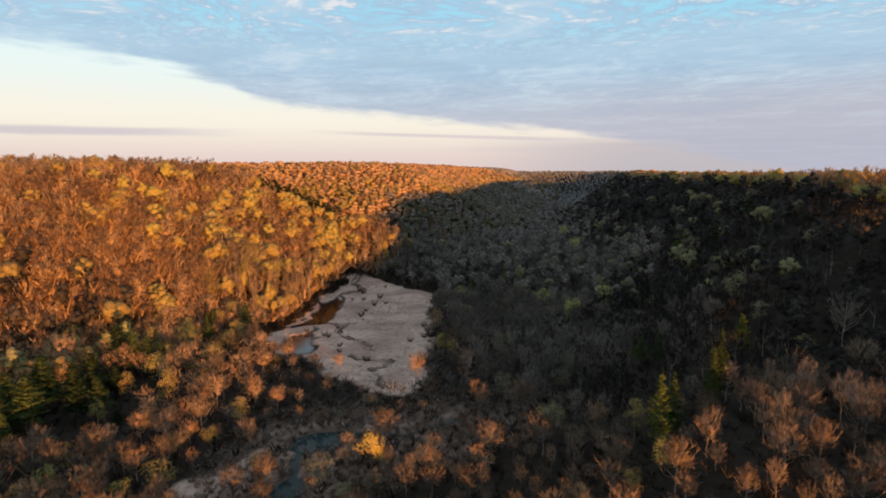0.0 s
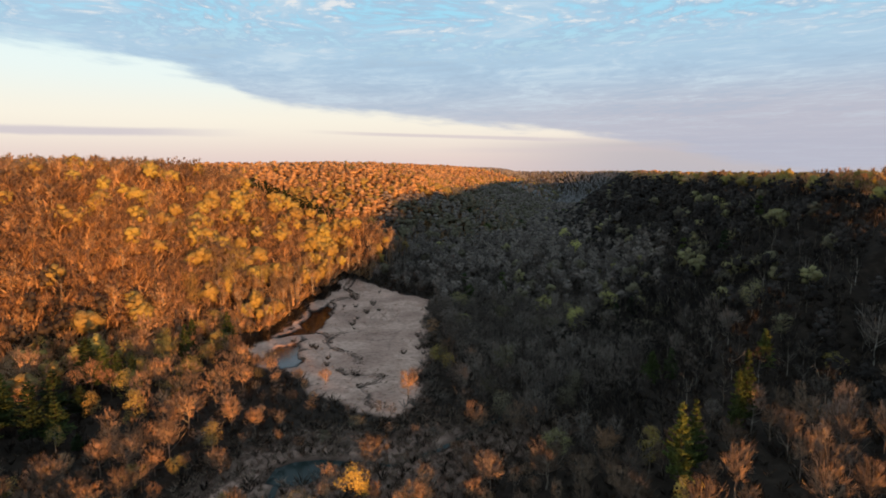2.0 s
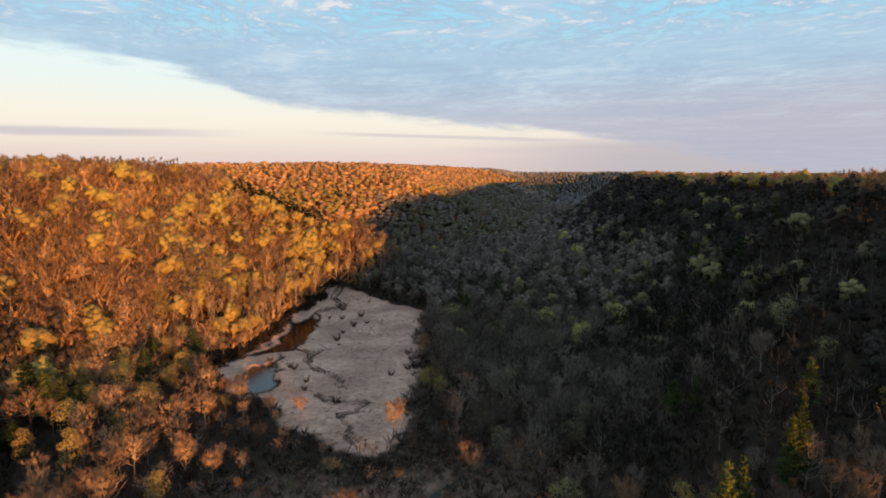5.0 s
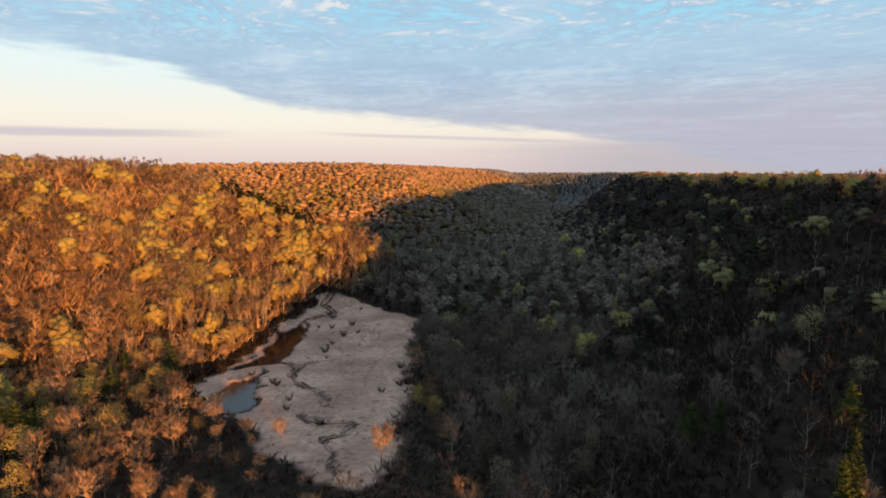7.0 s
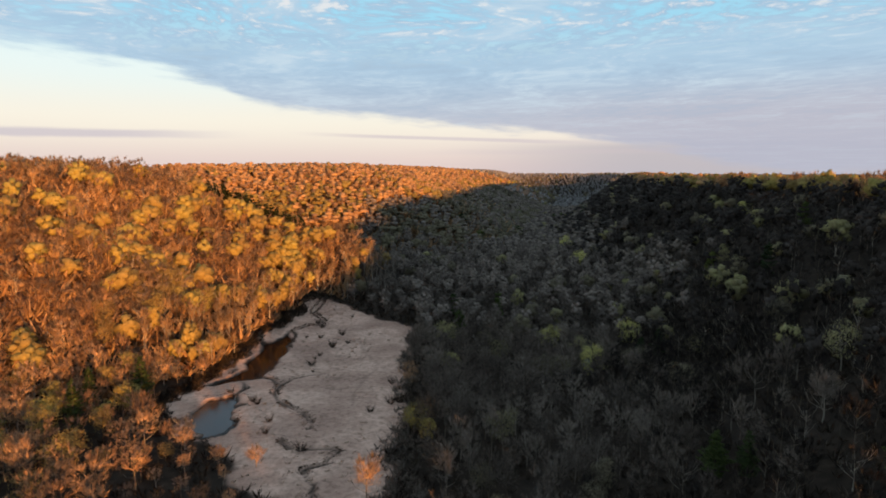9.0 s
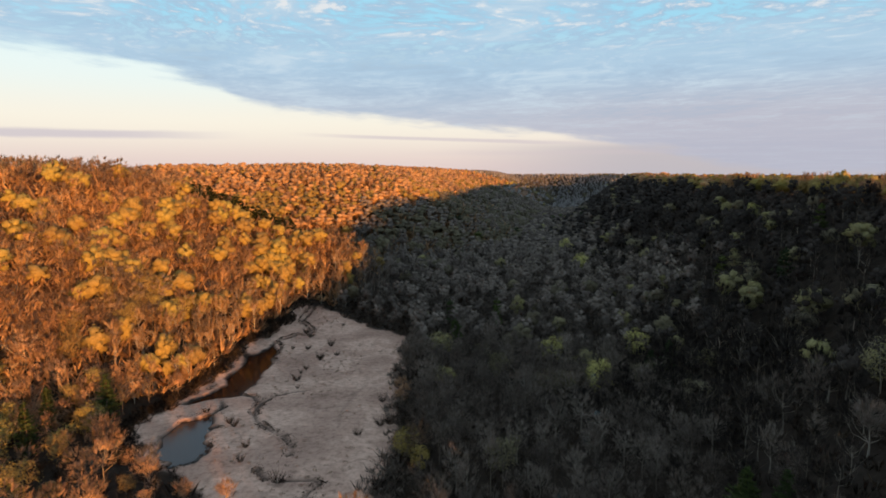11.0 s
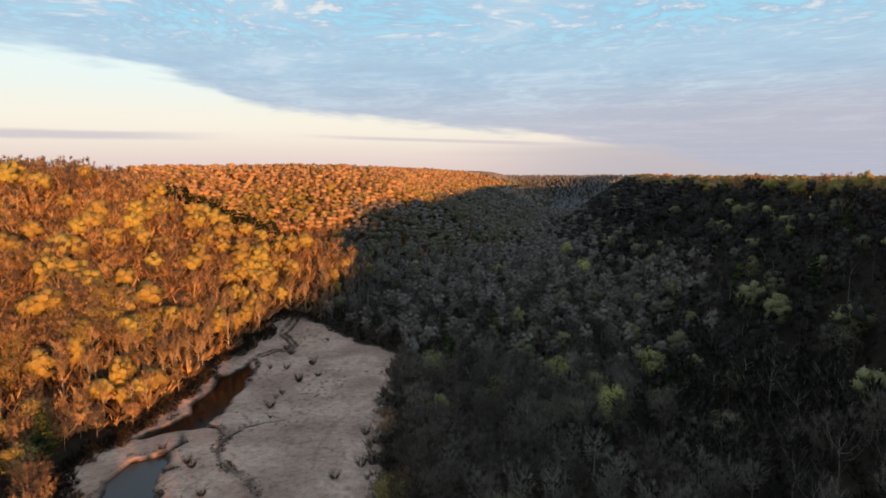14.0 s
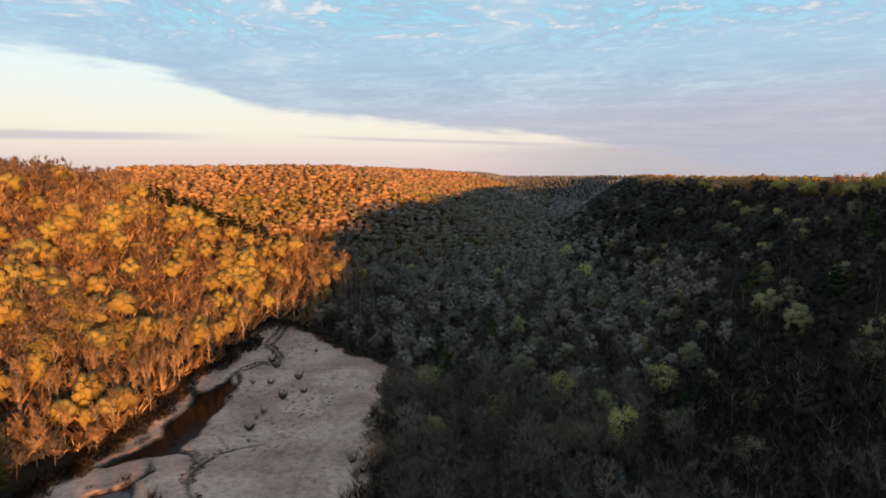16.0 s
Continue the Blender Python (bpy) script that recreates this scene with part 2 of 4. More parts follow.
def ground_material():
    m, nt, b = material("ground", 0.95)
    N, L = nt.nodes.new, nt.links.new
    pos = N("ShaderNodeNewGeometry").outputs["Position"]

    def noise(scale, detail=6.0, rough=0.6):
        n = N("ShaderNodeTexNoise")
        n.inputs["Scale"].default_value, n.inputs["Detail"].default_value, n.inputs["Roughness"].default_value = scale, detail, rough
        L(pos, n.inputs["Vector"])
        return n.outputs["Fac"]

    def mix(f, a, c):
        n = N("ShaderNodeMix")
        n.data_type = "RGBA"
        L(f, n.inputs[0])
        L(a, n.inputs[6])
        L(c, n.inputs[7])
        return n.outputs[2]

    def attr(name):
        a = N("ShaderNodeAttribute")
        a.attribute_name = name
        return a.outputs["Fac"]

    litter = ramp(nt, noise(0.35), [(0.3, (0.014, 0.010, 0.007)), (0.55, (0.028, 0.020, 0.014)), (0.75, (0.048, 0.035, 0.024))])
    # brighter leaf litter, with sunlight put into the floor's colour
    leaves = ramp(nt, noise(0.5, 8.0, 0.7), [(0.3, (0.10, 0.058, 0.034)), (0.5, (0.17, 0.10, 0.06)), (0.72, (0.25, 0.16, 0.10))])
    litter = mix(attr("lit_litter"), litter, leaves)
    mud = ramp(nt, noise(0.05, 6.0, 0.55), [(0.30, (0.28, 0.18, 0.138)), (0.44, (0.39, 0.258, 0.20)), (0.50, (0.43, 0.288, 0.222)), (0.56, (0.53, 0.365, 0.285)), (0.75, (0.36, 0.236, 0.182))])
    blot = ramp(nt, noise(0.55, 8.0, 0.72), [(0.36, (0.62, 0.60, 0.58)), (0.50, (0.96, 0.95, 0.94)), (0.64, (1.12, 1.11, 1.10))])
    mul = N("ShaderNodeMix")
    mul.data_type, mul.blend_type = "RGBA", "MULTIPLY"
    mul.inputs[0].default_value = 1.0
    L(mud, mul.inputs[6])
    L(blot, mul.inputs[7])
    wet = N("ShaderNodeRGB")
    wet.outputs[0].default_value = (0.026, 0.02, 0.016, 1)
    c = mix(attr("meadow"), litter, mul.outputs[2])
    c = mix(attr("wet"), c, wet.outputs[0])
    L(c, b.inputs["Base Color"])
    bump = N("ShaderNodeBump")
    bump.inputs["Strength"].default_value, bump.inputs["Distance"].default_value = 0.35, 0.25
    L(noise(1.6, 6.0, 0.7), bump.inputs["Height"])
    L(bump.outputs[0], b.inputs["Normal"])
    return m


def water_material(name, colour, ior=1.14):
    m, nt, b = material(name, 0.11)
    b.inputs["Base Color"].default_value = (*colour, 1)
    b.inputs["Specular IOR Level"].default_value = 0.5
    b.inputs["IOR"].default_value = ior
    n = nt.nodes.new("ShaderNodeTexNoise")
    n.inputs["Scale"].default_value = 0.8
    bump = nt.nodes.new("ShaderNodeBump")
    bump.inputs["Strength"].default_value, bump.inputs["Distance"].default_value = 0.04, 0.1
    nt.links.new(nt.nodes.new("ShaderNodeNewGeometry").outputs["Position"], n.inputs["Vector"])
    nt.links.new(n.outputs["Fac"], bump.inputs["Height"])
    nt.links.new(bump.outputs[0], b.inputs["Normal"])
    return m


GROUND = ground_material()
POND_WATER = water_material("pond_water", (0.014, 0.007, 0.005), 1.10)
NEAR_POND_WATER = water_material("near_pond_water", (0.016, 0.010, 0.008), 1.45)
STREAM_WATER = water_material("stream_water", (0.012, 0.024, 0.022), 1.2)

# ---- the land: flat valley floor between three wooded hills ----
LEFT_HILL = [(-4900, -300), (-420, 60), (-260, 165), (-180, 215), (-125, 266), (-104, 310), (-100, 350), (-96, 400), (-82, 438), (-54, 472),
             (-60, 504), (-104, 528), (-160, 542), (-260, 566), (-380, 605), (-4900, 700)]
FAR_HILL = [(-4900, 620), (-380, 612), (-260, 606), (-150, 590), (-80, 598), (-20, 640), (42, 740), (58, 850), (80, 1000),
            (110, 1200), (170, 1500), (240, 2000), (300, 4900), (-4900, 4900)]
RIGHT_HILL = [(4900, -60), (300, -20), (150, 20), (62, 72), (26, 118), (34, 180), (44, 215), (60, 250), (78, 290), (90, 380), (100, 446),
              (105, 560), (100, 700), (92, 800), (110, 950), (170, 1200), (235, 1500), (310, 1800), (310, 4900), (4900, 4900)]
MEADOW = [(-46, 203), (-60, 215), (-72, 232), (-92, 241), (-107, 262), (-105, 285), (-101, 300), (-102, 322), (-103, 345), (-101, 370),
          (-101, 415), (-90, 424), (-78, 414), (-54, 388), (-34, 370), (-31, 330), (-27, 290), (-24, 250), (-27, 230), (-20, 214), (-30, 198)]
GRAVEL = [(-80, 126), (-75, 138), (-69, 147), (-64, 160), (-58, 169), (-48, 175), (-38, 177), (-44, 171.5), (-54, 166), (-59, 157), (-61, 146), (-58, 130)]
POOL = [(-55.5, 155.5), (-55.5, 162.8), (-51.5, 166.5), (-45, 168.4), (-38, 168), (-40, 162), (-45, 156.4), (-50, 154.3)]
POOL_LOW = [(-54, 130), (-52.5, 136.5), (-50.5, 140), (-46.5, 140.5), (-44.5, 136.5), (-46.5, 130)]
POND_FAR = [(-99, 283.5), (-96, 292), (-94.5, 302), (-97.5, 309.5), (-96.3, 318), (-98.3, 328), (-100.4, 337), (-94, 340.5), (-95.3, 348), (-95, 358), (-90, 349),
            (-88.5, 334), (-85.5, 329), (-85, 317), (-83.5, 303.5), (-84.4, 299), (-83.6, 290.7), (-89.4, 287), (-95, 285)]
POND_NEAR = [(-94, 269), (-89, 273), (-86.5, 275.5), (-82, 268.5), (-80.5, 265), (-82, 260), (-79, 254), (-77.5, 249), (-78, 243), (-81.5, 240.5), (-86.5, 242.5), (-90.5, 249), (-92.5, 256)]
CREEK_MEADOW = [(-60, 298.5), (-66.4, 295.5), (-71.6, 291.4), (-73.6, 285), (-73.6, 278), (-70.2, 271), (-63.7, 264.4), (-57.5, 259.5), (-53, 253), (-52.5, 248)]
CREEK_NEAR = [(-48.7, 235), (-42, 235.6), (-39.6, 234), (-41.5, 230), (-41, 227), (-46.5, 223.3), (-43.5, 217), (-41.5, 215.8), (-41, 211.5), (-38, 204)]
CREEK_FAR = [(-91, 433), (-93.5, 419), (-93.7, 396), (-86, 385.5), (-82, 376.6), (-83.3, 370.5), (-88.3, 371), (-92, 362)]
CREEK_SIDE = [(-84, 292), (-79, 291), (-75, 286)]
CREEK_LINK = [(-86.5, 274), (-85, 280), (-88, 286)]
CREEK_END = [(-58.5, 240), (-54, 235)]
CREEKS = (CREEK_MEADOW, CREEK_NEAR, CREEK_FAR, CREEK_SIDE, CREEK_LINK, CREEK_END)
CRACKS = ([(-56, 343), (-50.7, 326), (-44, 315), (-41, 307.5), (-41.4, 303.7), (-45.6, 293)], [(-37, 304), (-43.5, 299), (-45, 277.5), (-42.6, 265)],
          [(-64, 320), (-58, 322), (-50, 317)], [(-70, 262), (-72, 250), (-66, 246)], [(-62, 284), (-52, 281), (-45, 284)])
STREAM = [(62, 560), (55, 470), (52, 400), (46, 340), (40, 290), (25, 245), (8, 205), (-13, 178), (-24, 167), (-34, 168), (-45, 167), (-53, 160), (-52, 148), (-48, 136), (-40, 110), (-30, 60), (-30, -100)]


def segment_distance(px, py, line):
    best = np.full(np.shape(px), 1e9)
    for (ax, ay), (bx, by) in zip(line[:-1], line[1:]):
        dx, dy = bx - ax, by - ay
        t = np.clip(((px - ax) * dx + (py - ay) * dy) / (dx * dx + dy * dy), 0, 1)
        best = np.minimum(best, np.hypot(px - ax - t * dx, py - ay - t * dy))
    return best


def inside_distance(px, py, ring):
    """Distance to the ring's edge, positive inside it."""
    px, py = np.asarray(px, float), np.asarray(py, float)
    loop = list(ring) + [ring[0]]
    d = segment_distance(px, py, loop)
    inside = np.zeros(px.shape, bool)
    for (ax, ay), (bx, by) in zip(loop[:-1], loop[1:]):
        if ay == by:
            continue
        inside ^= ((ay > py) != (by > py)) & (px < (bx - ax) * (py - ay) / (by - ay) + ax)
    return np.where(inside, d, -d)


def lattice(i, j, seed):
    v = np.sin(i * 127.1 + j * 311.7 + seed * 74.7) * 43758.5453
    return v - np.floor(v)


def vnoise(x, y, size, seed=0):
    x, y = np.asarray(x, float) / size, np.asarray(y, float) / size
    i, j = np.floor(x), np.floor(y)
    u, v = x - i, y - j
    u, v = u * u * (3 - 2 * u), v * v * (3 - 2 * v)
    a, b = lattice(i, j, seed), lattice(i + 1, j, seed)
    c, d = lattice(i, j + 1, seed), lattice(i + 1, j + 1, seed)
    return (a * (1 - u) + b * u) * (1 - v) + (c * (1 - u) + d * u) * v


def smooth(v, lo, hi):
    t = np.clip((v - lo) / (hi - lo), 0, 1)
    return t * t * (3 - 2 * t)


def softmin(a, b, k):
    return -k * np.logaddexp(-a / k, -b / k)


def land(x, y):
    """Height of the ground."""
    x, y = np.asarray(x, float), np.asarray(y, float)
    wob = (vnoise(x, y, 70, 1) - 0.5) * 16 + (vnoise(x, y, 28, 2) - 0.5) * 6
    dl, df, dr = (inside_distance(x, y, r) + wob * smooth(np.abs(inside_distance(x, y, r)), 5, 50) for r in (LEFT_HILL, FAR_HILL, RIGHT_HILL))
    hl = softmin((0.50 + 0.20 * smooth(y, 330, 420)) * dl, 73 + np.clip(0.035 * (dl - 150), 0, 8), 5)
    hf = softmin(0.40 * df, 75 + np.clip(0.035 * (df - 190), 0, 8), 6)
    crest = np.interp(y, [40, 100, 140, 165, 195, 235, 265], [9, 14, 17.5, 17.5, 21, 40, 66])    # the right ridge runs out in a low nose
    shade_shoulder = np.interp(0.835 * x + 0.55 * y, [148, 160, 187, 200, 225, 250], [9, 25, 30, 36, 42, 46]) * smooth(x, 118, 160)    # unseen higher ground added behind the nose, shaped to shade the slope
    hr = softmin(0.66 * dr, np.clip(np.maximum(crest - 0.34 * np.maximum(dr - 120, 0), shade_shoulder), 4, 66 - 0.06 * np.clip(150 - dr, 0, 60)), 4)
    h = np.maximum(np.maximum(hl, hf), hr)
    end = softmin(0.25 * (y - 1850), 66 + 0 * x, 6)
    h = np.maximum(h, end)
    h = 2.5 * np.logaddexp(0, h / 2.5) - 0.2
    h += (vnoise(x, y, 18, 3) - 0.5) * 2.2 * smooth(h, 3, 20)
    return h


def wet_and_carve(x, y):
    pond = np.maximum(inside_distance(x, y, POND_FAR), inside_distance(x, y, POND_NEAR)) + (vnoise(x, y, 7, 8) - 0.5) * 4.5 + (vnoise(x, y, 2.5, 18) - 0.5) * 1.6
    creek = np.minimum.reduce([segment_distance(x, y, c) for c in CREEKS])
    creek = creek + (vnoise(x, y, 5, 9) - 0.5) * 0.9
    stream = segment_distance(x, y, STREAM) + (vnoise(x, y, 7, 10) - 0.5) * 2 + 2.0 + 0.6 * smooth(y, 180, 230)
    stream = np.minimum(stream, 2.4 - np.maximum(inside_distance(x, y, POOL), inside_distance(x, y, POOL_LOW)))
    drop = 1.6 * smooth(pond, -0.8, 1.2) + 0.6 * (1 - smooth(creek, 0.2, 1.2)) + 1.5 * (1 - smooth(stream, 2.2, 4.2))
    wet = np.maximum(smooth(pond, -0.9, 0.0), 0.95 * (1 - smooth(creek, 0.15, 0.85)))
    crack = np.minimum.reduce([segment_distance(x, y, c) for c in CRACKS]) + (vnoise(x, y, 4, 19) - 0.5) * 1.2
    wet = np.maximum(wet, 0.26 * (1 - smooth(crack, 0.1, 0.8)))
    return np.minimum(drop, 1.8), np.maximum(wet, 0.7 * (1 - smooth(stream, 2.6, 4.6)))


def open_ground(x, y):
    """How far a place lies in the open: meadow, gravel or water."""
    m = np.maximum(inside_distance(x, y, MEADOW), inside_distance(x, y, GRAVEL) - 2.0)
    return m + (vnoise(x, y, 9, 5) - 0.5) * 5 + (vnoise(x, y, 3, 6) - 0.5) * 2.5


def axis(*spans):
    out = []
    for a, b, s in spans:
        out += list(np.arange(a, b, s))
    return np.array(out + [spans[-1][1]])


def mesh_object(name, verts, faces, mats, slots=None, tint=None, smooth_shade=False, normals=None):
    """verts (n,3), faces (m,k) with one k."""
    verts, faces = np.asarray(verts, np.float32), np.asarray(faces, np.int32)
    me = bpy.data.meshes.new(name)
    k = faces.shape[1]
    me.vertices.add(len(verts))
    me.vertices.foreach_set("co", verts.ravel())
    me.loops.add(faces.size)
    me.loops.foreach_set("vertex_index", faces.ravel())
    me.polygons.add(len(faces))
    me.polygons.foreach_set("loop_start", np.arange(0, faces.size, k, dtype=np.int32))
    for m in mats:
        me.materials.append(m)
    if slots is not None:
        me.polygons.foreach_set("material_index", np.asarray(slots, np.int32))
    if tint is not None:
        me.attributes.new("tint", "FLOAT", "POINT").data.foreach_set("value", np.asarray(tint, np.float32))
    me.polygons.foreach_set("use_smooth", np.full(len(faces), smooth_shade))
    me.update(calc_edges=True)
    if normals is not None:
        me.polygons.foreach_set("use_smooth", np.ones(len(faces), bool))
        me.normals_split_custom_set_from_vertices(np.asarray(normals, np.float32))
    return me


def build_ground():
    xs = axis((-4900, -1500, 400), (-1500, -420, 60), (-420, -112, 6), (-112, -20, 0.85), (-20, 8, 2), (8, 260, 6), (260, 1500, 60), (1500, 4900, 400))
    ys = axis((-4900, -700, 400), (-700, -150, 50), (-150, 120, 6), (120, 130, 2.5), (130, 200, 1.5), (200, 300, 0.9), (300, 400, 1.2), (400, 430, 2), (430, 1300, 7), (1300, 2200, 25), (2200, 4950, 150))
    X, Y = np.meshgrid(xs, ys)
    Z = land(X, Y)
    drop, wet = wet_and_carve(X, Y)
    opened = open_ground(X, Y)
    fine = smooth(opened, -2, 4)
    Z = Z * (1 - 0.85 * smooth(opened, 0, 8)) - drop + fine * ((vnoise(X, Y, 17, 11) - 0.5) * 0.25 + (vnoise(X, Y, 2.6, 12) - 0.5) * 0.10)
    n, m = X.shape
    idx = np.arange(n * m).reshape(n, m)
    faces = np.stack([idx[:-1, :-1], idx[:-1, 1:], idx[1:, 1:], idx[1:, :-1]], -1).reshape(-1, 4)
    me = mesh_object("ground", np.stack([X, Y, Z], -1).reshape(-1, 3), faces, [GROUND], smooth_shade=True)
    bank = 0.62 * (1 - smooth(segment_distance(X, Y, STREAM) + (vnoise(X, Y, 8, 14) - 0.5) * 16, 5, 25)) * (1 - smooth(Y, 178, 200)) * smooth(Y, 85, 120)
    # only the two sunlit hills get the brightened litter, not the shaded right one
    lit_litter = smooth(np.maximum(inside_distance(X, Y, LEFT_HILL), inside_distance(X, Y, FAR_HILL)) + (vnoise(X, Y, 12, 15) - 0.5) * 20, 14, 42)
    for name, v in (("meadow", np.maximum(smooth(opened, -1.5, 1.5), bank)), ("wet", wet), ("lit_litter", lit_litter)):
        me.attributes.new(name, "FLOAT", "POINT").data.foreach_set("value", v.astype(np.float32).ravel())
    return tagged(new("ground", me), "leaf-strewn valley floor, muddy tan meadow and wooded slopes", "ground", kind="structure")


build_ground()


def water_sheet(name, ring, z, mat, label):
    me = bpy.data.meshes.new(name)
    me.from_pydata([(x, y, z) for x, y in ring], [], [list(range(len(ring)))])
    me.materials.append(mat)
    return tagged(new(name, me), label, "water", kind="structure")


def ribbon(line, half):
    pts = [Vector((x, y, 0)) for x, y in line]
    left, right = [], []
    for i, p in enumerate(pts):
        d = (pts[min(i + 1, len(pts) - 1)] - pts[max(i - 1, 0)]).normalized()
        n = Vector((-d.y, d.x, 0)) * half
        left.append(p + n)
        right.append(p - n)
    return left, right


def grown(ring, by):
    cx, cy = sum(p[0] for p in ring) / len(ring), sum(p[1] for p in ring) / len(ring)
    out = []
    for x, y in ring:
        d = math.hypot(x - cx, y - cy)
        out.append((cx + (x - cx) * (d + by) / d, cy + (y - cy) * (d + by) / d))
    return out


def water_ribbon(name, line, half, z, mat, label):
    left, right = ribbon(line, half)
    verts = [(p.x, p.y, z) for p in left + right]
    n = len(left)
    me = bpy.data.meshes.new(name)
    me.from_pydata(verts, [], [(i, i + 1, n + i + 1, n + i) for i in range(n - 1)])
    me.materials.append(mat)
    return tagged(new(name, me), label, "water", kind="structure")


water_sheet("water_1", grown(POND_FAR, 3), -0.75, POND_WATER, "still brown pond along the foot of the wooded slope")
water_sheet("water_2", grown(POND_NEAR, 3), -0.75, NEAR_POND_WATER, "still shallow pond mirroring the sky beside the meadow")
water_ribbon("water_3", STREAM, 0.9, -1.0, STREAM_WATER, "narrow teal stream winding through the brush")
water_sheet("water_4", grown(POOL, 0.4), -0.90, STREAM_WATER, "shallow teal pool of the stream between brushy banks")
water_sheet("water_5", grown(POOL_LOW, 0.4), -0.90, STREAM_WATER, "dark teal pool below the bend of the stream")


# ---- trees ----
def unit(v):
    return v / (np.linalg.norm(v, axis=-1, keepdims=True) + 1e-9)


def tube(path, radii, sides):
    """A tapered limb along a path: verts, triangles, normals."""
    path = np.asarray(path, float)
    verts, tris, out = [], [], []
    for i, (p, r) in enumerate(zip(path, radii)):
        d = unit(path[min(i + 1, len(path) - 1)] - path[max(i - 1, 0)])
        u = unit(np.cross(d, (0.3, 0.9, 0.1)))
        w = np.cross(d, u)
        for k in range(sides):
            a = 2 * math.pi * k / sides
            o = math.cos(a) * u + math.sin(a) * w
            verts.append(p + r * o)
            out.append(o)
        if i:
            for k in range(sides):
                a, b = (i - 1) * sides + k, (i - 1) * sides + (k + 1) % sides
                tris += [(a, b, b + sides), (a, b + sides, a + sides)]
    return np.array(verts), np.array(tris), np.array(out)


def joined(pieces):
    verts, tris, out, n = [], [], [], 0
    for v, t, o in pieces:
        verts.append(v)
        tris.append(t + n)
        out.append(o)
        n += len(v)
    return np.concatenate(verts), np.concatenate(tris), np.concatenate(out)


def blades(base, tip, width, out, rng):
    """Thin triangles from base to tip, shaded as the side of the crown that they are on."""
    d = tip - base
    side = unit(np.cross(d, out + rng.normal(size=d.shape) * 0.5))
    v = np.stack([base - side * width / 2, base + side * width / 2, tip], 1)
    face = np.cross(v[:, 1] - v[:, 0], v[:, 2] - v[:, 0])
    turn = (face * out).sum(1) < 0
    v[turn] = v[turn][:, [1, 0, 2]]
    v = v.reshape(-1, 3)
    return v, np.arange(len(v)).reshape(-1, 3), np.repeat(unit(out + rng.normal(size=out.shape) * 0.55), 3, 0)


def chips(at, out, size, rng, loose=0.6, even=0.7):
    """Small leaf triangles at places, facing about outwards."""
    n = unit(out + rng.normal(size=out.shape) * loose)
    u = unit(np.cross(n, rng.normal(size=n.shape)))
    w = np.cross(n, u)
    s = (size * rng.uniform(0.6, 1.35, len(at)))[:, None]
    v = np.stack([at + s * u, at + s * (-0.5 * u + 0.75 * w), at + s * (-0.5 * u - 0.75 * w)], 1).reshape(-1, 3)
    return v, np.arange(len(v)).reshape(-1, 3), np.repeat(unit(n + even * out), 3, 0)


def limbs(rng, height, radius, n_limbs, sides, forks, stem=0.22):
    """Trunk and upswept limbs, and the places where they end."""
    r0 = 0.0125 * height
    lean = rng.normal(size=2) * 0.03 * height
    rings = 5 if sides > 3 else 3
    zs = np.linspace(-0.4, 0.80 * height, rings)
    wig = rng.normal(size=(rings, 2)) * 0.012 * height * (zs > 1)[:, None]
    trunk = np.stack([lean[0] * (zs / height) ** 2 + wig[:, 0], lean[1] * (zs / height) ** 2 + wig[:, 1], zs], 1)
    parts = [tube(trunk, r0 * np.interp(zs / zs[-1], [0, 0.25, 0.5, 0.75, 1], [1.3, 0.9, 0.65, 0.4, 0.12]), sides)]
    ends = [trunk[-1]]
    for i in range(n_limbs):
        f = rng.uniform(stem, 0.62)
        start = np.array([np.interp(f * height, zs, trunk[:, k]) for k in range(3)])
        az = i * 2.4 + rng.uniform(-0.4, 0.4)
        reach = radius * rng.uniform(0.45, 0.92)
        end = start + np.array([math.cos(az) * reach, math.sin(az) * reach, height * rng.uniform(0.20, 0.36)])
        end[2] = min(end[2], height * rng.uniform(0.80, 0.95))
        mid = start * 0.5 + end * 0.5 + np.array([math.cos(az), math.sin(az), -0.5]) * 0.04 * height + rng.normal(size=3) * 0.015 * height
        parts.append(tube([start, mid, end], r0 * np.array([0.45, 0.26, 0.07]), sides) if sides > 3 else tube([start, end], r0 * np.array([0.5, 0.1]), 3))
        ends.append(end)
        for _ in range(forks):
            t = rng.uniform(0.3, 0.8)
            s = mid * (1 - t) + end * t
            e = s + np.array([math.cos(az + rng.normal() * 0.9), math.sin(az + rng.normal() * 0.9), rng.uniform(0.8, 2.0)]) * radius * rng.uniform(0.2, 0.4)
            parts.append(tube([s, e], r0 * np.array([0.18, 0.04]), 3))
            ends.append(e)
    return joined(parts), np.array(ends)


def dome(rng, n, height, radius, low, lumps=3):
    """Places over a rounded, lumpy crown, and the way out of it at each."""
    a, u = rng.uniform(0, 2 * math.pi, n), rng.uniform(-0.8, 1, n)
    c = np.sqrt(np.clip(1 - u ** 2, 0.03, 1))
    d = np.stack([np.cos(a) * c, np.sin(a) * c, u], 1)
    f = np.ones(n)
    for _ in range(lumps):
        f = f + 0.10 * np.sin(3.2 * d @ rng.normal(size=3) + rng.uniform(0, 6))
    half = (1 - low) / 2 * height
    p = d * np.array([radius, radius, half]) * f[:, None] * 0.92
    return p, d, np.array([0, 0, low * height + half])


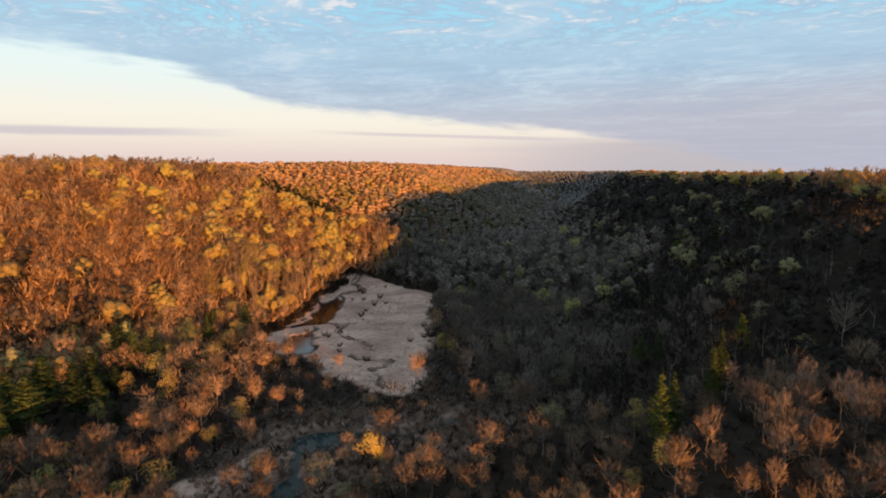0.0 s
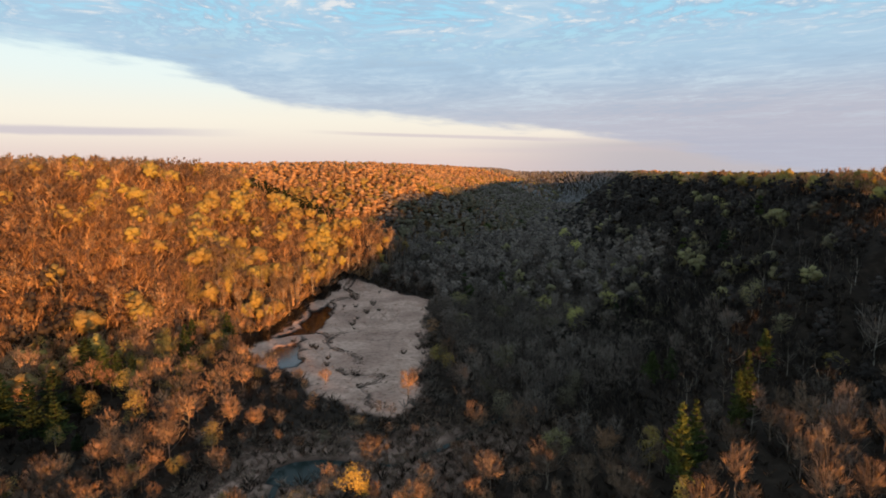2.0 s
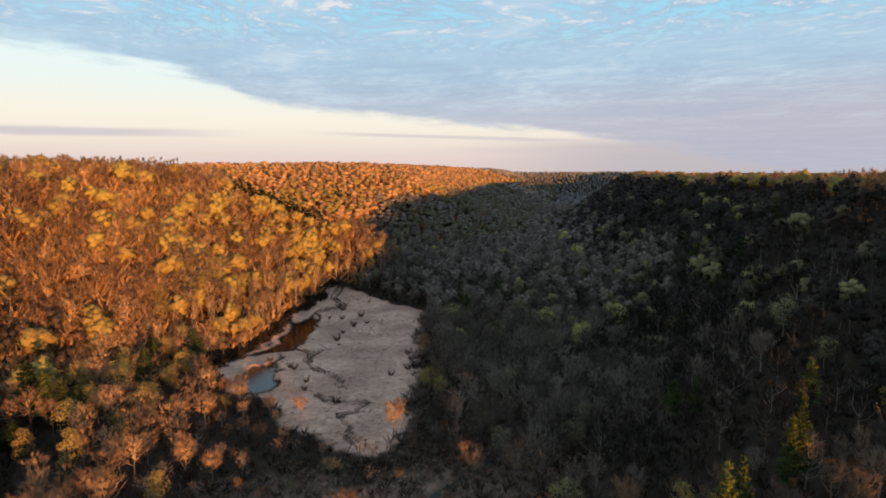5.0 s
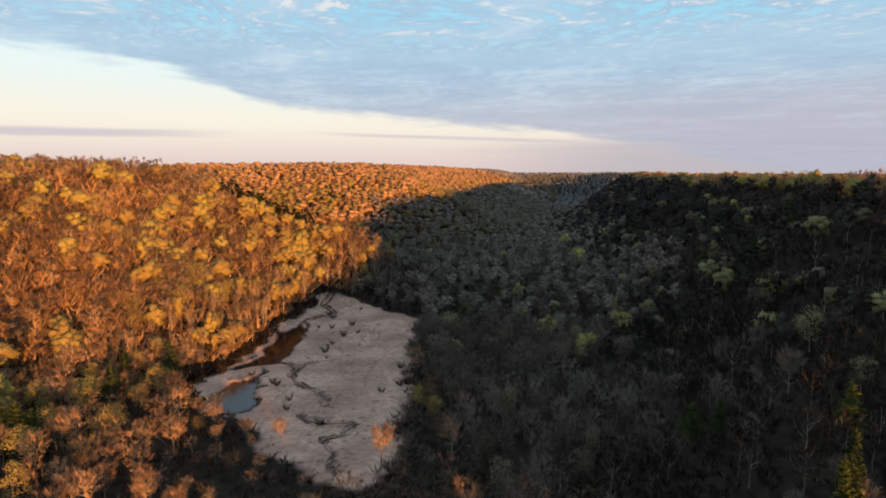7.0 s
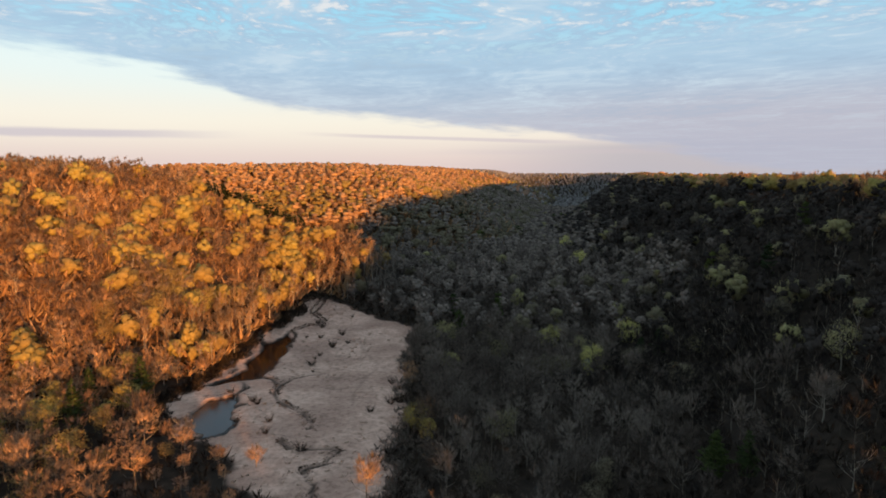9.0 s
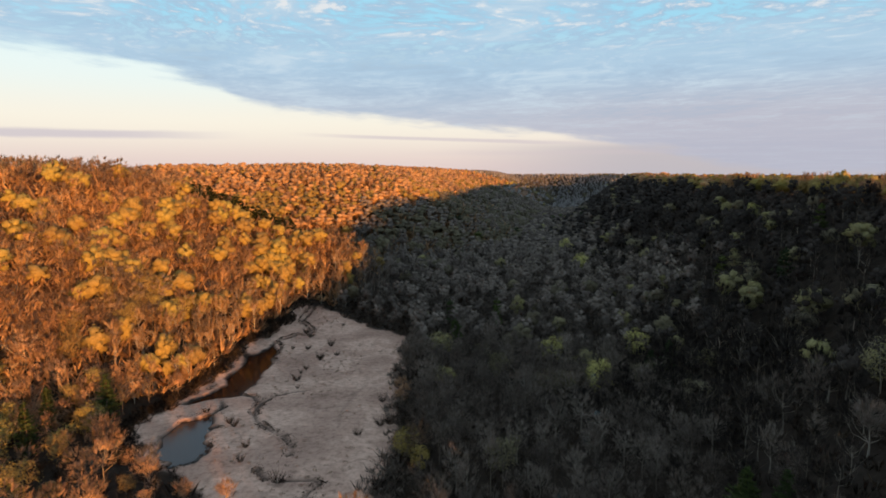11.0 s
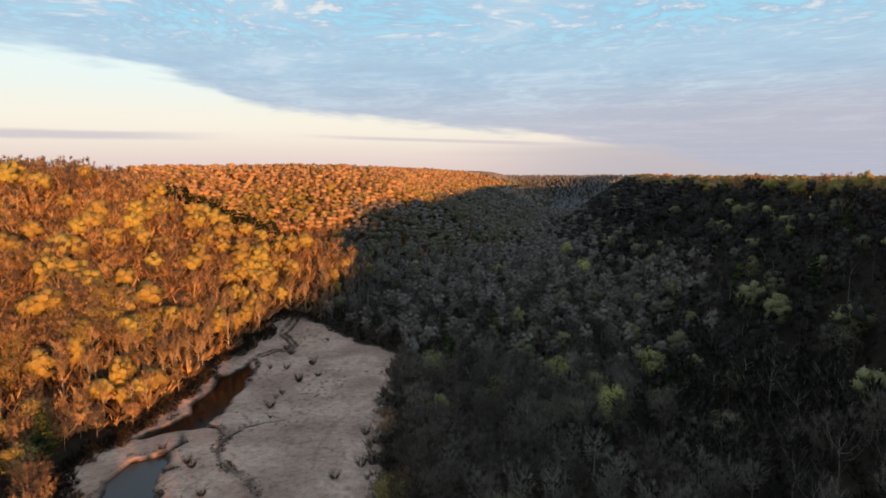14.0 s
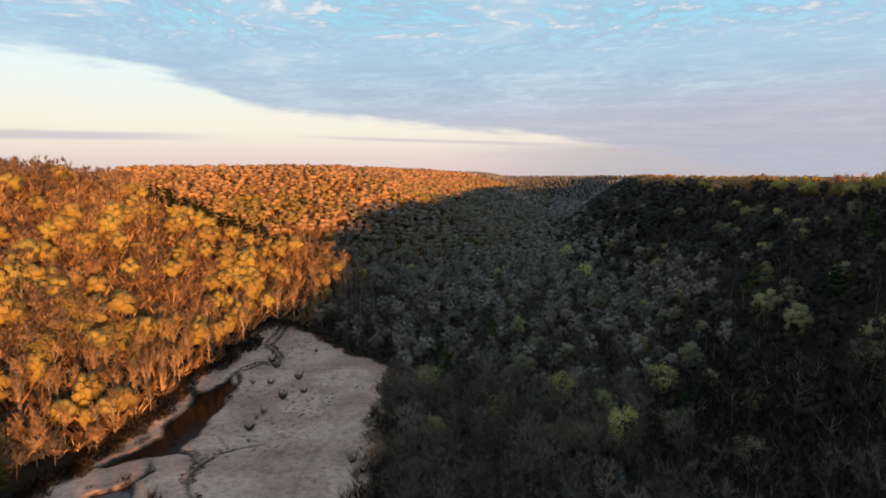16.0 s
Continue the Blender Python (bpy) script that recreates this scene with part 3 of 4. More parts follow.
def bare_crown(rng, height, radius, ends, n, width, reach, low=0.20, rise=0.7, loose=0.5):
    """Fine twigs in upswept sprays that make a soft rounded crown."""
    sprays = max(10, n // 18)
    p, d, mid = dome(rng, sprays, height, radius, low)
    heart = p * (rng.uniform(0.45, 0.95, sprays) ** 0.6)[:, None] + mid
    k = rng.integers(0, sprays, n)
    out = d[k]
    root = heart[k] - unit(out + np.array([0, 0, 0.9])) * reach
    way = unit(out * 0.8 + np.array([0, 0, rise]) + rng.normal(size=out.shape) * loose)
    length = reach * rng.uniform(0.8, 1.6, n)[:, None]
    start = root + way * length * rng.uniform(0.0, 0.5, n)[:, None]
    return blades(start, root + way * length, width, unit(0.7 * out + 0.5 * way), rng)


def ball():
    """Unit directions over a rough ball and its twenty triangles."""
    g = 1.618
    v = [unit(np.array(p, float)) for p in ((-1, g, 0), (1, g, 0), (-1, -g, 0), (1, -g, 0), (0, -1, g), (0, 1, g), (0, -1, -g), (0, 1, -g), (g, 0, -1), (g, 0, 1), (-g, 0, -1), (-g, 0, 1))]
    near = [(i, j, k) for i in range(12) for j in range(i + 1, 12) for k in range(j + 1, 12)
            if max(np.linalg.norm(v[i] - v[j]), np.linalg.norm(v[j] - v[k]), np.linalg.norm(v[i] - v[k])) < 1.2]
    tris = [(i, j, k) if np.dot(np.cross(v[j] - v[i], v[k] - v[i]), v[i]) > 0 else (i, k, j) for i, j, k in near]
    return np.array(v), np.array(tris)


BALL = ball()


def clump_crown(rng, height, radius, low, n_lumps, per, size, core):
    """A broad crown of rounded clumps: each a rough ball wrapped in loose leaf or twig tufts."""
    d, tris = BALL
    a = np.arange(n_lumps) * 2.4 + rng.uniform(-0.35, 0.35, n_lumps)
    u = np.linspace(0.95, -0.80, n_lumps) + rng.uniform(-0.12, 0.12, n_lumps)
    c = np.sqrt(np.clip(1 - u ** 2, 0.02, 1))
    way = np.stack([np.cos(a) * c, np.sin(a) * c, u], 1)
    half = (1 - low) / 2 * height
    mid = np.array([0, 0, low * height + half])
    at = way * np.array([radius, radius, half]) * rng.uniform(0.52, 0.70, n_lumps)[:, None] + mid
    big = radius * rng.uniform(0.34, 0.50, n_lumps)
    at, way, big = np.vstack([at, mid]), np.vstack([way, (0, 0, 1)]), np.r_[big, radius * 0.62]
    pieces = []
    for p, w, r in zip(at, way, big):
        heart = p + d * (r * core * rng.uniform(0.75, 1.15, len(d)))[:, None] * (1, 1, 0.85)
        pieces.append((heart, tris, unit(d + 0.9 * w)))
        o = unit(rng.normal(size=(per, 3)) + 0.5 * w + (0, 0, 0.35))
        spot = p + o * (r * rng.uniform(0.82, 1.12, per))[:, None] * (1, 1, 0.85)
        pieces.append(chips(spot, unit(o + 0.8 * w), size, rng, 0.55, 1.5))
    return joined(pieces)


def leaf_crown(rng, height, radius, n_lumps, n_leaves, size, low=0.10):
    """Rounded clumps of young leaves, with gaps between them."""
    p, d, mid = dome(rng, n_lumps, height, radius, low, 1)
    lumps = p * rng.uniform(0.48, 0.74, n_lumps)[:, None] + mid
    sizes = radius * rng.uniform(0.30, 0.46, n_lumps)
    k = rng.integers(0, n_lumps, n_leaves)
    o = unit(rng.normal(size=(n_leaves, 3)) + d[k] * 0.5 + np.array([0, 0, 0.25]))
    at = lumps[k] + o * (sizes[k] * rng.uniform(0.4, 1.15, n_leaves) ** 0.6)[:, None]
    return chips(at, unit(0.6 * d[k] + o), size, rng, 0.5, 0.8)


def pine_crown(rng, height, radius, tiers, per, size):
    """Uneven whorls of boughs, each a flat plume of needle tufts towards its end, with gaps between."""
    base, tip, out = [], [], []
    for i in range(tiers):
        f = 0.20 + 0.78 * (i + rng.uniform(-0.3, 0.3)) / tiers
        reach = radius * np.interp(f, [0.15, 0.32, 0.6, 0.85, 1.0], [0.85, 1.0, 0.70, 0.32, 0.08]) * rng.uniform(0.82, 1.15)
        for k in range(per):
            if rng.uniform() < 0.18:
                continue
            a = k * 2 * math.pi / per + i * 1.3 + rng.uniform(-0.4, 0.4)
            l = reach * rng.uniform(0.55, 1.15)
            b = np.array([0, 0, (f + rng.uniform(-0.025, 0.025)) * height])
            rise = l * rng.uniform(0.0, 0.38)
            n = int((8 + 62 * l / radius) * (0.62 / size) ** 0.9)
            t = rng.uniform(0.06, 1.0, n) ** 0.7
            across = rng.normal(size=n) * 0.20 * l * (1.15 - t)
            q = b + np.stack([math.cos(a) * l * t - math.sin(a) * across, math.sin(a) * l * t + math.cos(a) * across, rise * t ** 1.6 + rng.normal(size=n) * 0.10], 1)
            turn = a + rng.normal(size=n) * 0.9
            base.append(q)
            tip.append(q + np.stack([np.cos(turn), np.sin(turn), rng.uniform(0.0, 0.8, n)], 1) * size * rng.uniform(0.6, 1.3, (n, 1)))
            out.append(np.tile((math.cos(a), math.sin(a), 0.7), (n, 1)))
    top = np.array([0, 0, height])
    base.append(np.tile(top - (0, 0, 1.2), (6, 1)))
    tip.append(top + rng.normal(size=(6, 3)) * 0.3)
    out.append(rng.normal(size=(6, 3)) + (0, 0, 1))
    return blades(np.concatenate(base), np.concatenate(tip), size * 0.55, unit(np.concatenate(out)), rng)


def make_template(kind, level, seed):
    """Wood and crown of one tree, in metres; level 0 is the finest."""
    rng = np.random.default_rng(seed)
    if kind == "conifer":
        h, r = rng.uniform(15, 19), rng.uniform(3.0, 4.0)
        zs = np.linspace(-0.4, h * 0.97, 4)
        wood = tube(np.stack([0 * zs, 0 * zs, zs], 1), [0.26, 0.2, 0.12, 0.03], 5 if level == 0 else 3)
        return wood, pine_crown(rng, h, r, (17, 9, 6)[level], (8, 5, 4)[level], (0.52, 1.3, 2.0)[level])
    if kind == "brush":
        h, r = rng.uniform(2.0, 4.0), rng.uniform(1.6, 2.6)
        n = (150, 30, 16)[level]
        a = rng.uniform(0, 2 * math.pi, n)
        out = np.stack([np.cos(a) * r, np.sin(a) * r, rng.uniform(0.4, 1.0, n) * h], 1) * rng.uniform(0.5, 1.1, n)[:, None]
        wood = tube([(0, 0, -0.3), (0.1, 0, h * 0.5)], [0.07, 0.03], 3)
        return wood, blades(out * rng.uniform(0.1, 0.6, n)[:, None], out, (0.07, 0.26, 0.45)[level], unit(out * (1, 1, 0.5)), rng)
    if kind == "bare":
        h, r = rng.uniform(13.5, 17.5), rng.uniform(4.6, 6.0)
        wood, ends = limbs(rng, h, r, (9, 4, 0)[level], (4, 3, 3)[level], (3, 0, 0)[level])
        if level == 0:
            return wood, bare_crown(rng, h, r, ends, 820, 0.115, 1.6, 0.22, 1.0, 0.42)
        if level == 2:
            return wood, joined([clump_crown(rng, h, r, 0.22, 3, 5, 0.7, 0.86), bare_crown(rng, h, r, ends, 40, 0.5, 2.6, 0.14, 0.8, 0.5)])
        return wood, bare_crown(rng, h, r, ends, 300, 0.25, 2.1, 0.14, 0.9, 0.5)
    if kind == "round":
        h, r = rng.uniform(13.5, 17.0), rng.uniform(4.8, 6.2)
        wood, ends = limbs(rng, h, r, 4, 3, 0)
        return wood, joined([clump_crown(rng, h, 0.95 * r, 0.24, 8, 15, 0.42, 0.70), bare_crown(rng, h, r, ends, 120, 0.16, 2.0, 0.14, 0.9)])
    if kind == "stem":
        h, r = rng.uniform(14.5, 18.5), rng.uniform(3.0, 4.2)
        wood, ends = limbs(rng, h, r, 7, 3, 2, 0.26)
        return wood, joined([bare_crown(rng, h, r, ends, 300, 0.15, 1.9, 0.36, 1.0, 0.45), bare_crown(rng, h, 0.8 * r, ends, 60, 0.15, 2.2, 0.1, 1.2, 0.4)])
    h, r = rng.uniform(13.0, 16.5), rng.uniform(4.5, 5.9)
    wood, ends = limbs(rng, h, r, (8, 3, 0)[level], (4, 3, 3)[level], (2, 0, 0)[level])
    if level == 0:
        return wood, leaf_crown(rng, h, r, 18, 1100, 0.27)
    return wood, clump_crown(rng, h, r, 0.20, *((0, 0, 0), (10, 24, 0.44), (4, 8, 0.8))[level], 0.88)


def fine_bare(seed):
    """A leafless tree to be seen close by: upswept forking limbs with fine twigs at their ends."""
    rng = np.random.default_rng(seed)
    h, r = rng.uniform(13.5, 17.5), rng.uniform(4.4, 5.6)
    wood, ends = limbs(rng, h, r, 11, 4, 4, 0.16)
    return wood, joined([bare_crown(rng, h, r, ends, 1350, 0.075, 1.7, 0.30, 1.3, 0.38), bare_crown(rng, h, 0.85 * r, ends, 260, 0.085, 2.2, 0.14, 1.3, 0.4)])


FINE = {"bare": [fine_bare(900 + k) for k in range(7)]}
TEMPLATES = {(k, l): [make_template(k, l, 100 * n + 10 * l + s) for s in range(7)] for n, k in enumerate(("bare", "leafy", "conifer", "brush")) for l in range(3)}
TEMPLATES["round", 1] = [make_template("round", 1, 800 + k) for k in range(7)]
TEMPLATES["stem", 1] = [make_template("stem", 1, 700 + k) for k in range(7)]


def scatter(x0, x1, y0, y1, step, seed):
    rng = np.random.default_rng(seed)
    gx, gy = np.meshgrid(np.arange(x0, x1, step), np.arange(y0, y1, step))
    gx = gx + (np.arange(gx.shape[0]) % 2)[:, None] * step / 2
    p = np.stack([gx.ravel(), gy.ravel()], 1) + rng.uniform(-0.42, 0.42, (gx.size, 2)) * step
    return p, rng


def woods(name, kind, level, pts, scale, tint, mats, label, category="trees", spread=1.0):
    """Many trees as one uncountable mass."""
    if not len(pts):
        return None
    rng = np.random.default_rng(len(pts) + level)
    z = land(pts[:, 0], pts[:, 1])
    verts, tris, slots, tints, facing, n = [], [], [], [], [], 0
    pick = rng.integers(0, 7, len(pts))
    for k in range(7):
        mine = np.flatnonzero(pick == k)
        if not len(mine):
            continue
        (wv, wt, wn), (cv, ct, cn) = TEMPLATES[kind, level][k]
        v, t, o = np.concatenate([wv, cv]), np.concatenate([wt, ct + len(wv)]), np.concatenate([wn, cn])
        a = rng.uniform(0, 2 * math.pi, len(mine))
        s = scale[mine]
        wide = spread * (0.30 + 0.66 * s) * rng.uniform(0.88, 1.15, len(mine))
        c, w = np.cos(a) * wide, np.sin(a) * wide
        out = np.empty((len(mine), len(v), 3), np.float32)
        out[:, :, 0] = v[None, :, 0] * c[:, None] - v[None, :, 1] * w[:, None] + pts[mine, 0][:, None]
        out[:, :, 1] = v[None, :, 0] * w[:, None] + v[None, :, 1] * c[:, None] + pts[mine, 1][:, None]
        out[:, :, 2] = v[None, :, 2] * s[:, None] + z[mine][:, None]
        ca, sa = np.cos(a)[:, None], np.sin(a)[:, None]
        facing.append(np.stack([o[None, :, 0] * ca - o[None, :, 1] * sa, o[None, :, 0] * sa + o[None, :, 1] * ca, o[None, :, 2] + 0 * ca], -1).reshape(-1, 3))
        verts.append(out.reshape(-1, 3))
        tris.append((t[None] + (n + np.arange(len(mine)) * len(v))[:, None, None]).reshape(-1, 3))
        slots.append(np.tile(np.r_[np.zeros(len(wt), np.int32), np.ones(len(ct), np.int32)], len(mine)))
        tints.append(np.repeat(tint[mine], len(v)))
        n += len(mine) * len(v)
    me = mesh_object(name, np.concatenate(verts), np.concatenate(tris), mats, np.concatenate(slots), np.concatenate(tints), normals=np.concatenate(facing))
    return tagged(new(name, me), label, category, kind="stuff")


def plant_area(area, level, step, seed, margin=2.0):
    """Places for trees in a box of the plan, with the kind of each."""
    p, rng = scatter(*area, step, seed)
    x, y = p[:, 0], p[:, 1]
    stream = segment_distance(x, y, STREAM)
    keep = (open_ground(x, y) < -margin) & (stream > np.where(y > 190, 1.8, 3.0)) & (np.maximum(inside_distance(x, y, POOL), inside_distance(x, y, POOL_LOW)) < -3)
    deep = np.maximum(np.maximum(inside_distance(x, y, LEFT_HILL) - 195, inside_distance(x, y, RIGHT_HILL) - 150), inside_distance(x, y, FAR_HILL) - 250)
    keep &= deep < 0
    keep &= ~((x > -152) & (x < -106) & (y > 144) & (y < 200)) | (rng.uniform(size=len(p)) > 0.7)
    thin = (stream < 24) & (y < 192) & (y > 120)
    keep &= ~thin | (rng.uniform(size=len(p)) > 0.6)
    keep &= ~((x > 52) & (x < 140) & (y < 150)) | (rng.uniform(size=len(p)) > 0.15)
    p, x, y = p[keep], x[keep], y[keep]
    h = land(x, y)
    dl, df, dr = inside_distance(x, y, LEFT_HILL), inside_distance(x, y, FAR_HILL), inside_distance(x, y, RIGHT_HILL)
    patch = vnoise(x, y, 45, 21) * 0.6 + vnoise(x, y, 16, 22) * 0.4
    lit_side = (dl > -6)
    chance = np.where(((x < -55) & (y < 255)), 0.13, 0.04)
    chance = np.where(lit_side, (0.46 - 0.30 * smooth(h, 48, 70)) * np.interp(x, [-260, -190, -140, -105], [0.4, 0.6, 0.95, 1.2]), chance)
    chance = np.where(lit_side & (y < 330), 0.55 * chance, chance)
    chance = np.where(lit_side & (dl < 18) & (y > 262), 0.12, chance)
    chance = np.where(df > 0, 0.44 - 0.36 * smooth(h, 40, 64), chance)
    chance = np.where((dr > 0) | ((x > 10) & (y < 200)), np.where(y < 250, 0.02, 0.05), chance)
    chance = np.where((dr > 92) & (y > 240), 0.45, chance)
    chance = np.where((x < -85) & (y > 200) & (y < 262), 0.20, chance)
    chance = chance * (0.35 + 1.3 * smooth(patch, 0.32, 0.62))
    roll = rng.uniform(size=len(p))
    kind = np.where(roll < chance, 1, 0)
    kind = np.where((roll > 0.985) & (vnoise(x, y, 60, 23) > 0.6) & (h < 50), 2, kind)
    floor = (dl < 4) & (df < 4) & (dr < 8)
    size = np.where(floor, rng.uniform(0.65, 1.0, len(p)), rng.uniform(0.75, 1.15, len(p)))
    size = np.where(kind == 1, size * 0.98, size)
    size = np.where((x > -62) & (x < 28) & (y < 178) & (y > 118), size * 0.74, size)
    size = np.where((dr > 8) & (y > 158) & (y < 238) & (x < 125), size * 0.74, size)
    scrub = (x > -82) & (x < -12) & (y > 156) & (y < 238)
    size = np.where(scrub, size * 0.48, size)
    kind = np.where(scrub, 0, kind)
    tint = rng.uniform(0, 1, len(p))
    # westward dimming and brighter nose and far hill put into each tree's tint
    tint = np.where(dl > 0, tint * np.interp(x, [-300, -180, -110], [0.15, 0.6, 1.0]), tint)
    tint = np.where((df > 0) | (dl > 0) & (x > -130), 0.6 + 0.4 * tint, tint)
    # light put into the twig colour: brown and yellow sunlit, grey and darkened shaded
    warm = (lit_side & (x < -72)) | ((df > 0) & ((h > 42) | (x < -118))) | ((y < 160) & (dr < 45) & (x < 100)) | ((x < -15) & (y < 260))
    warm = warm & ~scrub
    rim = (dr > 92) & (y > 240)
    warm = warm & ~((x < -165) & (y < 262) & (rng.uniform(size=len(p)) < 0.4))
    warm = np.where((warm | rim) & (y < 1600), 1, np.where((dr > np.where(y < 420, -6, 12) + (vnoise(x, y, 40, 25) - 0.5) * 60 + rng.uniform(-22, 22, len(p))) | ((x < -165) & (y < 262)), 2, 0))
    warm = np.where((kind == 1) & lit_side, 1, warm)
    size = np.where(y > 640, 0.92 + 0.35 * (size - 0.92), size)
    size = np.where(y > 1400, 0.85, size)
    size = np.where(dr > 70, np.clip(size, 0.8, 0.98), size)
    size = np.where((dr > 90) & (y > 330), np.where(dr < 112, 1.0, 0.86), size)    # the rim stands out over the flat top
    size = np.where((x > -60) & (x < 75) & (y < 118), size * 0.74, size)
    size = np.where(dl > 105, np.clip(size, 0.78, 0.95), size)
    return p, kind, size, tint, warm, rng


# ---- single trees ----
CROWN_MESHES = {}
SLOPE_TREES = []


def tree_thing(kind, pick, x, y, height, crown_mat, name, label, category, group="", width=1.0, turn=0.0, low=0.0, bark=None, level=0):
    """One tree: an empty at its foot with trunk and crown."""
    key = (kind, pick, crown_mat.name, bark, level)
    (wv, wt, wn), (cv, ct, cn) = FINE[kind][pick] if kind in FINE and level == 0 else TEMPLATES[kind, level][pick]
    if key not in CROWN_MESHES:
        CROWN_MESHES[key] = (mesh_object("trunk", wv, wt, [bark or BARK], normals=wn), mesh_object("crown", cv, ct, [crown_mat], normals=cn))
    root = new(name)
    root.empty_display_size = 0.5
    for part_name, me in zip(("trunk", "crown"), CROWN_MESHES[key]):
        new(part_name, me).parent = root
    s = height / cv[:, 2].max()
    root.matrix_basis = pose(x, y, float(land(x, y)) - low, 0, 0, turn) @ Matrix.Diagonal((s * width, s * width, s, 1))
    return tagged(root, label, category, group)


def fill(area, level, step, seed, where, skip=None, sunny=False, spread=1.0, twigs=None):
    p, kind, size, tint, warm, rng = plant_area(area, level, step, seed)
    if skip is not None:
        k = ~skip(p)
        p, kind, size, tint, warm = p[k], kind[k], size[k], tint[k], warm[k]
    near = [twigs or TWIG, SHADE_TWIG, GREY_TWIG, BUDS, PALE_BUDS]
    brown, shade_side, grey, yellow, pale = (near, [FAR_TWIG, FAR_SHADE_TWIG, FAR_GREY_TWIG, FAR_BUDS, FAR_PALE_BUDS], DISTANT)[level]
    brown = SUNNY_TWIG if sunny else brown
    # from y 1300 on, haze is put into the twig colour
    shade_side, grey = (HAZE_TWIG, HAZE_TWIG) if area[2] >= 1300 else (shade_side, grey)
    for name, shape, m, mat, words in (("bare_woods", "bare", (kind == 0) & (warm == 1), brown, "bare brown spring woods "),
                                       ("oak_woods", "bare", (kind == 0) & (warm == 2), shade_side, "leafless woods with shade or haze in the twig colour "),
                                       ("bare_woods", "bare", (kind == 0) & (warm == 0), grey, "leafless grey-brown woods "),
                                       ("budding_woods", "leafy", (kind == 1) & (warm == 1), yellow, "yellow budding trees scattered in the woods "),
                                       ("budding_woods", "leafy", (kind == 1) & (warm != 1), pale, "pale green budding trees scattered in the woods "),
                                       ("conifer_woods", "conifer", kind == 2, NEEDLES, "dark green conifers among bare woods ")):
        if mat is FAR_BUDS and level == 1:
            mine = np.flatnonzero(m & (p[:, 0] > -210) & (p[:, 0] < -60) & (p[:, 1] < 520))
            mine = mine[np.argsort(p[mine, 1])][:max(0, 300 - len(SLOPE_TREES))]
            for i in mine:
                k = int(rng.integers(0, 7))
                SLOPE_TREES.append(tree_thing("leafy", k, p[i, 0], p[i, 1], size[i] * TEMPLATES["leafy", 1][k][1][0][:, 2].max(), mat, "budding_tree", "broad rounded tree in yellow young leaf on the sunlit slope",
                                              "tree", "budding trees of the sunlit slope", spread * (0.30 + 0.66 * size[i]) / size[i] * rng.uniform(0.88, 1.15), rng.uniform(0, 360), 0.1, None, 1))
            m = m.copy()
            m[mine] = False
        shape = "stem" if sunny and shape == "bare" else shape
        if level == 1 and shape == "bare" and mat is not brown:
            rounded = m & (rng.uniform(size=len(p)) < np.interp(p[:, 1], [330, 520], [0.35, 0.9]))
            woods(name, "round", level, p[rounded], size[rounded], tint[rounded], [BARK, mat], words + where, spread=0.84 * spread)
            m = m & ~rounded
        woods(name, shape, level, p[m], size[m], tint[m], [PALE_BARK if shape == "stem" else BARK, mat], words + where, spread=spread * (0.84 if mat in (shade_side, grey) else 1.0))


# x, y, height, width of the crown
PINES_LEFT = [(-137, 160, 17.7, 10.5), (-128, 168, 20, 8.6), (-144, 175, 18.2, 9), (-134, 185, 17.6, 8.5), (-122, 170, 14, 7), (-142, 212, 20.3, 10.5), (-135, 210, 17.8, 9),
              (-130, 211, 15.6, 6), (-122, 207, 14.5, 6.2), (-129, 190, 10.4, 7), (-113, 166, 6, 3.8), (-147, 164, 17.2, 8.6), (-133, 146, 12, 6), (-150, 183, 17, 8), (-139, 152, 15, 8)]
PINES_RIGHT = [(41.5, 142.6, 22, 6.6), (45.4, 146, 19, 4.2), (57.7, 154.9, 18, 4.8), (60.3, 157, 21.3, 4.6), (53.5, 211, 13, 6), (57, 203, 12.5, 5), (78, 188, 14, 5)]
for n, (x, y, h, w) in enumerate(PINES_LEFT):
    tree_thing("conifer", n % 7, x, y, h, NEEDLES, "pine_tree", "sunlit dark green pine standing among bare trees", "conifer", "pines on the valley floor", 2.9 * w / h, 50 * n, 0.2, PINE_BARK)
for n, (x, y, h, w) in enumerate(PINES_RIGHT):
    tree_thing("conifer", (n + 3) % 7, x, y, h, NEEDLES, "pine_tree", "yellow-green pine on the foot of the shaded slope", "conifer", "pines on the slope", 2.9 * w / h, 70 * n, 0.2, PINE_BARK)
# x, y, height
BUDDING = [(-30.5, 144, 11), (40.3, 133.2, 9.5), (-85, 225.5, 5.6), (-108, 221, 11), (-174, 199, 11), (-174, 230, 10), (-74.5, 166.4, 10.6), (32.4, 130.2, 7.5), (96, 185.7, 9), (-149, 224, 11), (-99, 219, 7)]
for n, (x, y, h) in enumerate(BUDDING):
    tree_thing("leafy", n % 7, x, y, h, GOLD if n < 2 else BUDS, "budding_tree", "small rounded tree in golden yellow young leaf", "tree", "budding trees in the foreground", 1.15, 40 * n, 0.1)
WILLOWS = [(-41.6, 136.3, 8.5), (-38.9, 185, 5.6), (-27.7, 134, 6.5), (-46.2, 177, 4), (-33.4, 128.7, 5.8)]
for n, (x, y, h) in enumerate(WILLOWS):
    tree_thing("leafy", (3 * n + 2) % 7, x, y, h, PALE_BUDS, "willow_tree", "small willow with pale green young leaves beside the stream", "tree", "willows by the stream", 1.45, 70 * n, 0.1)
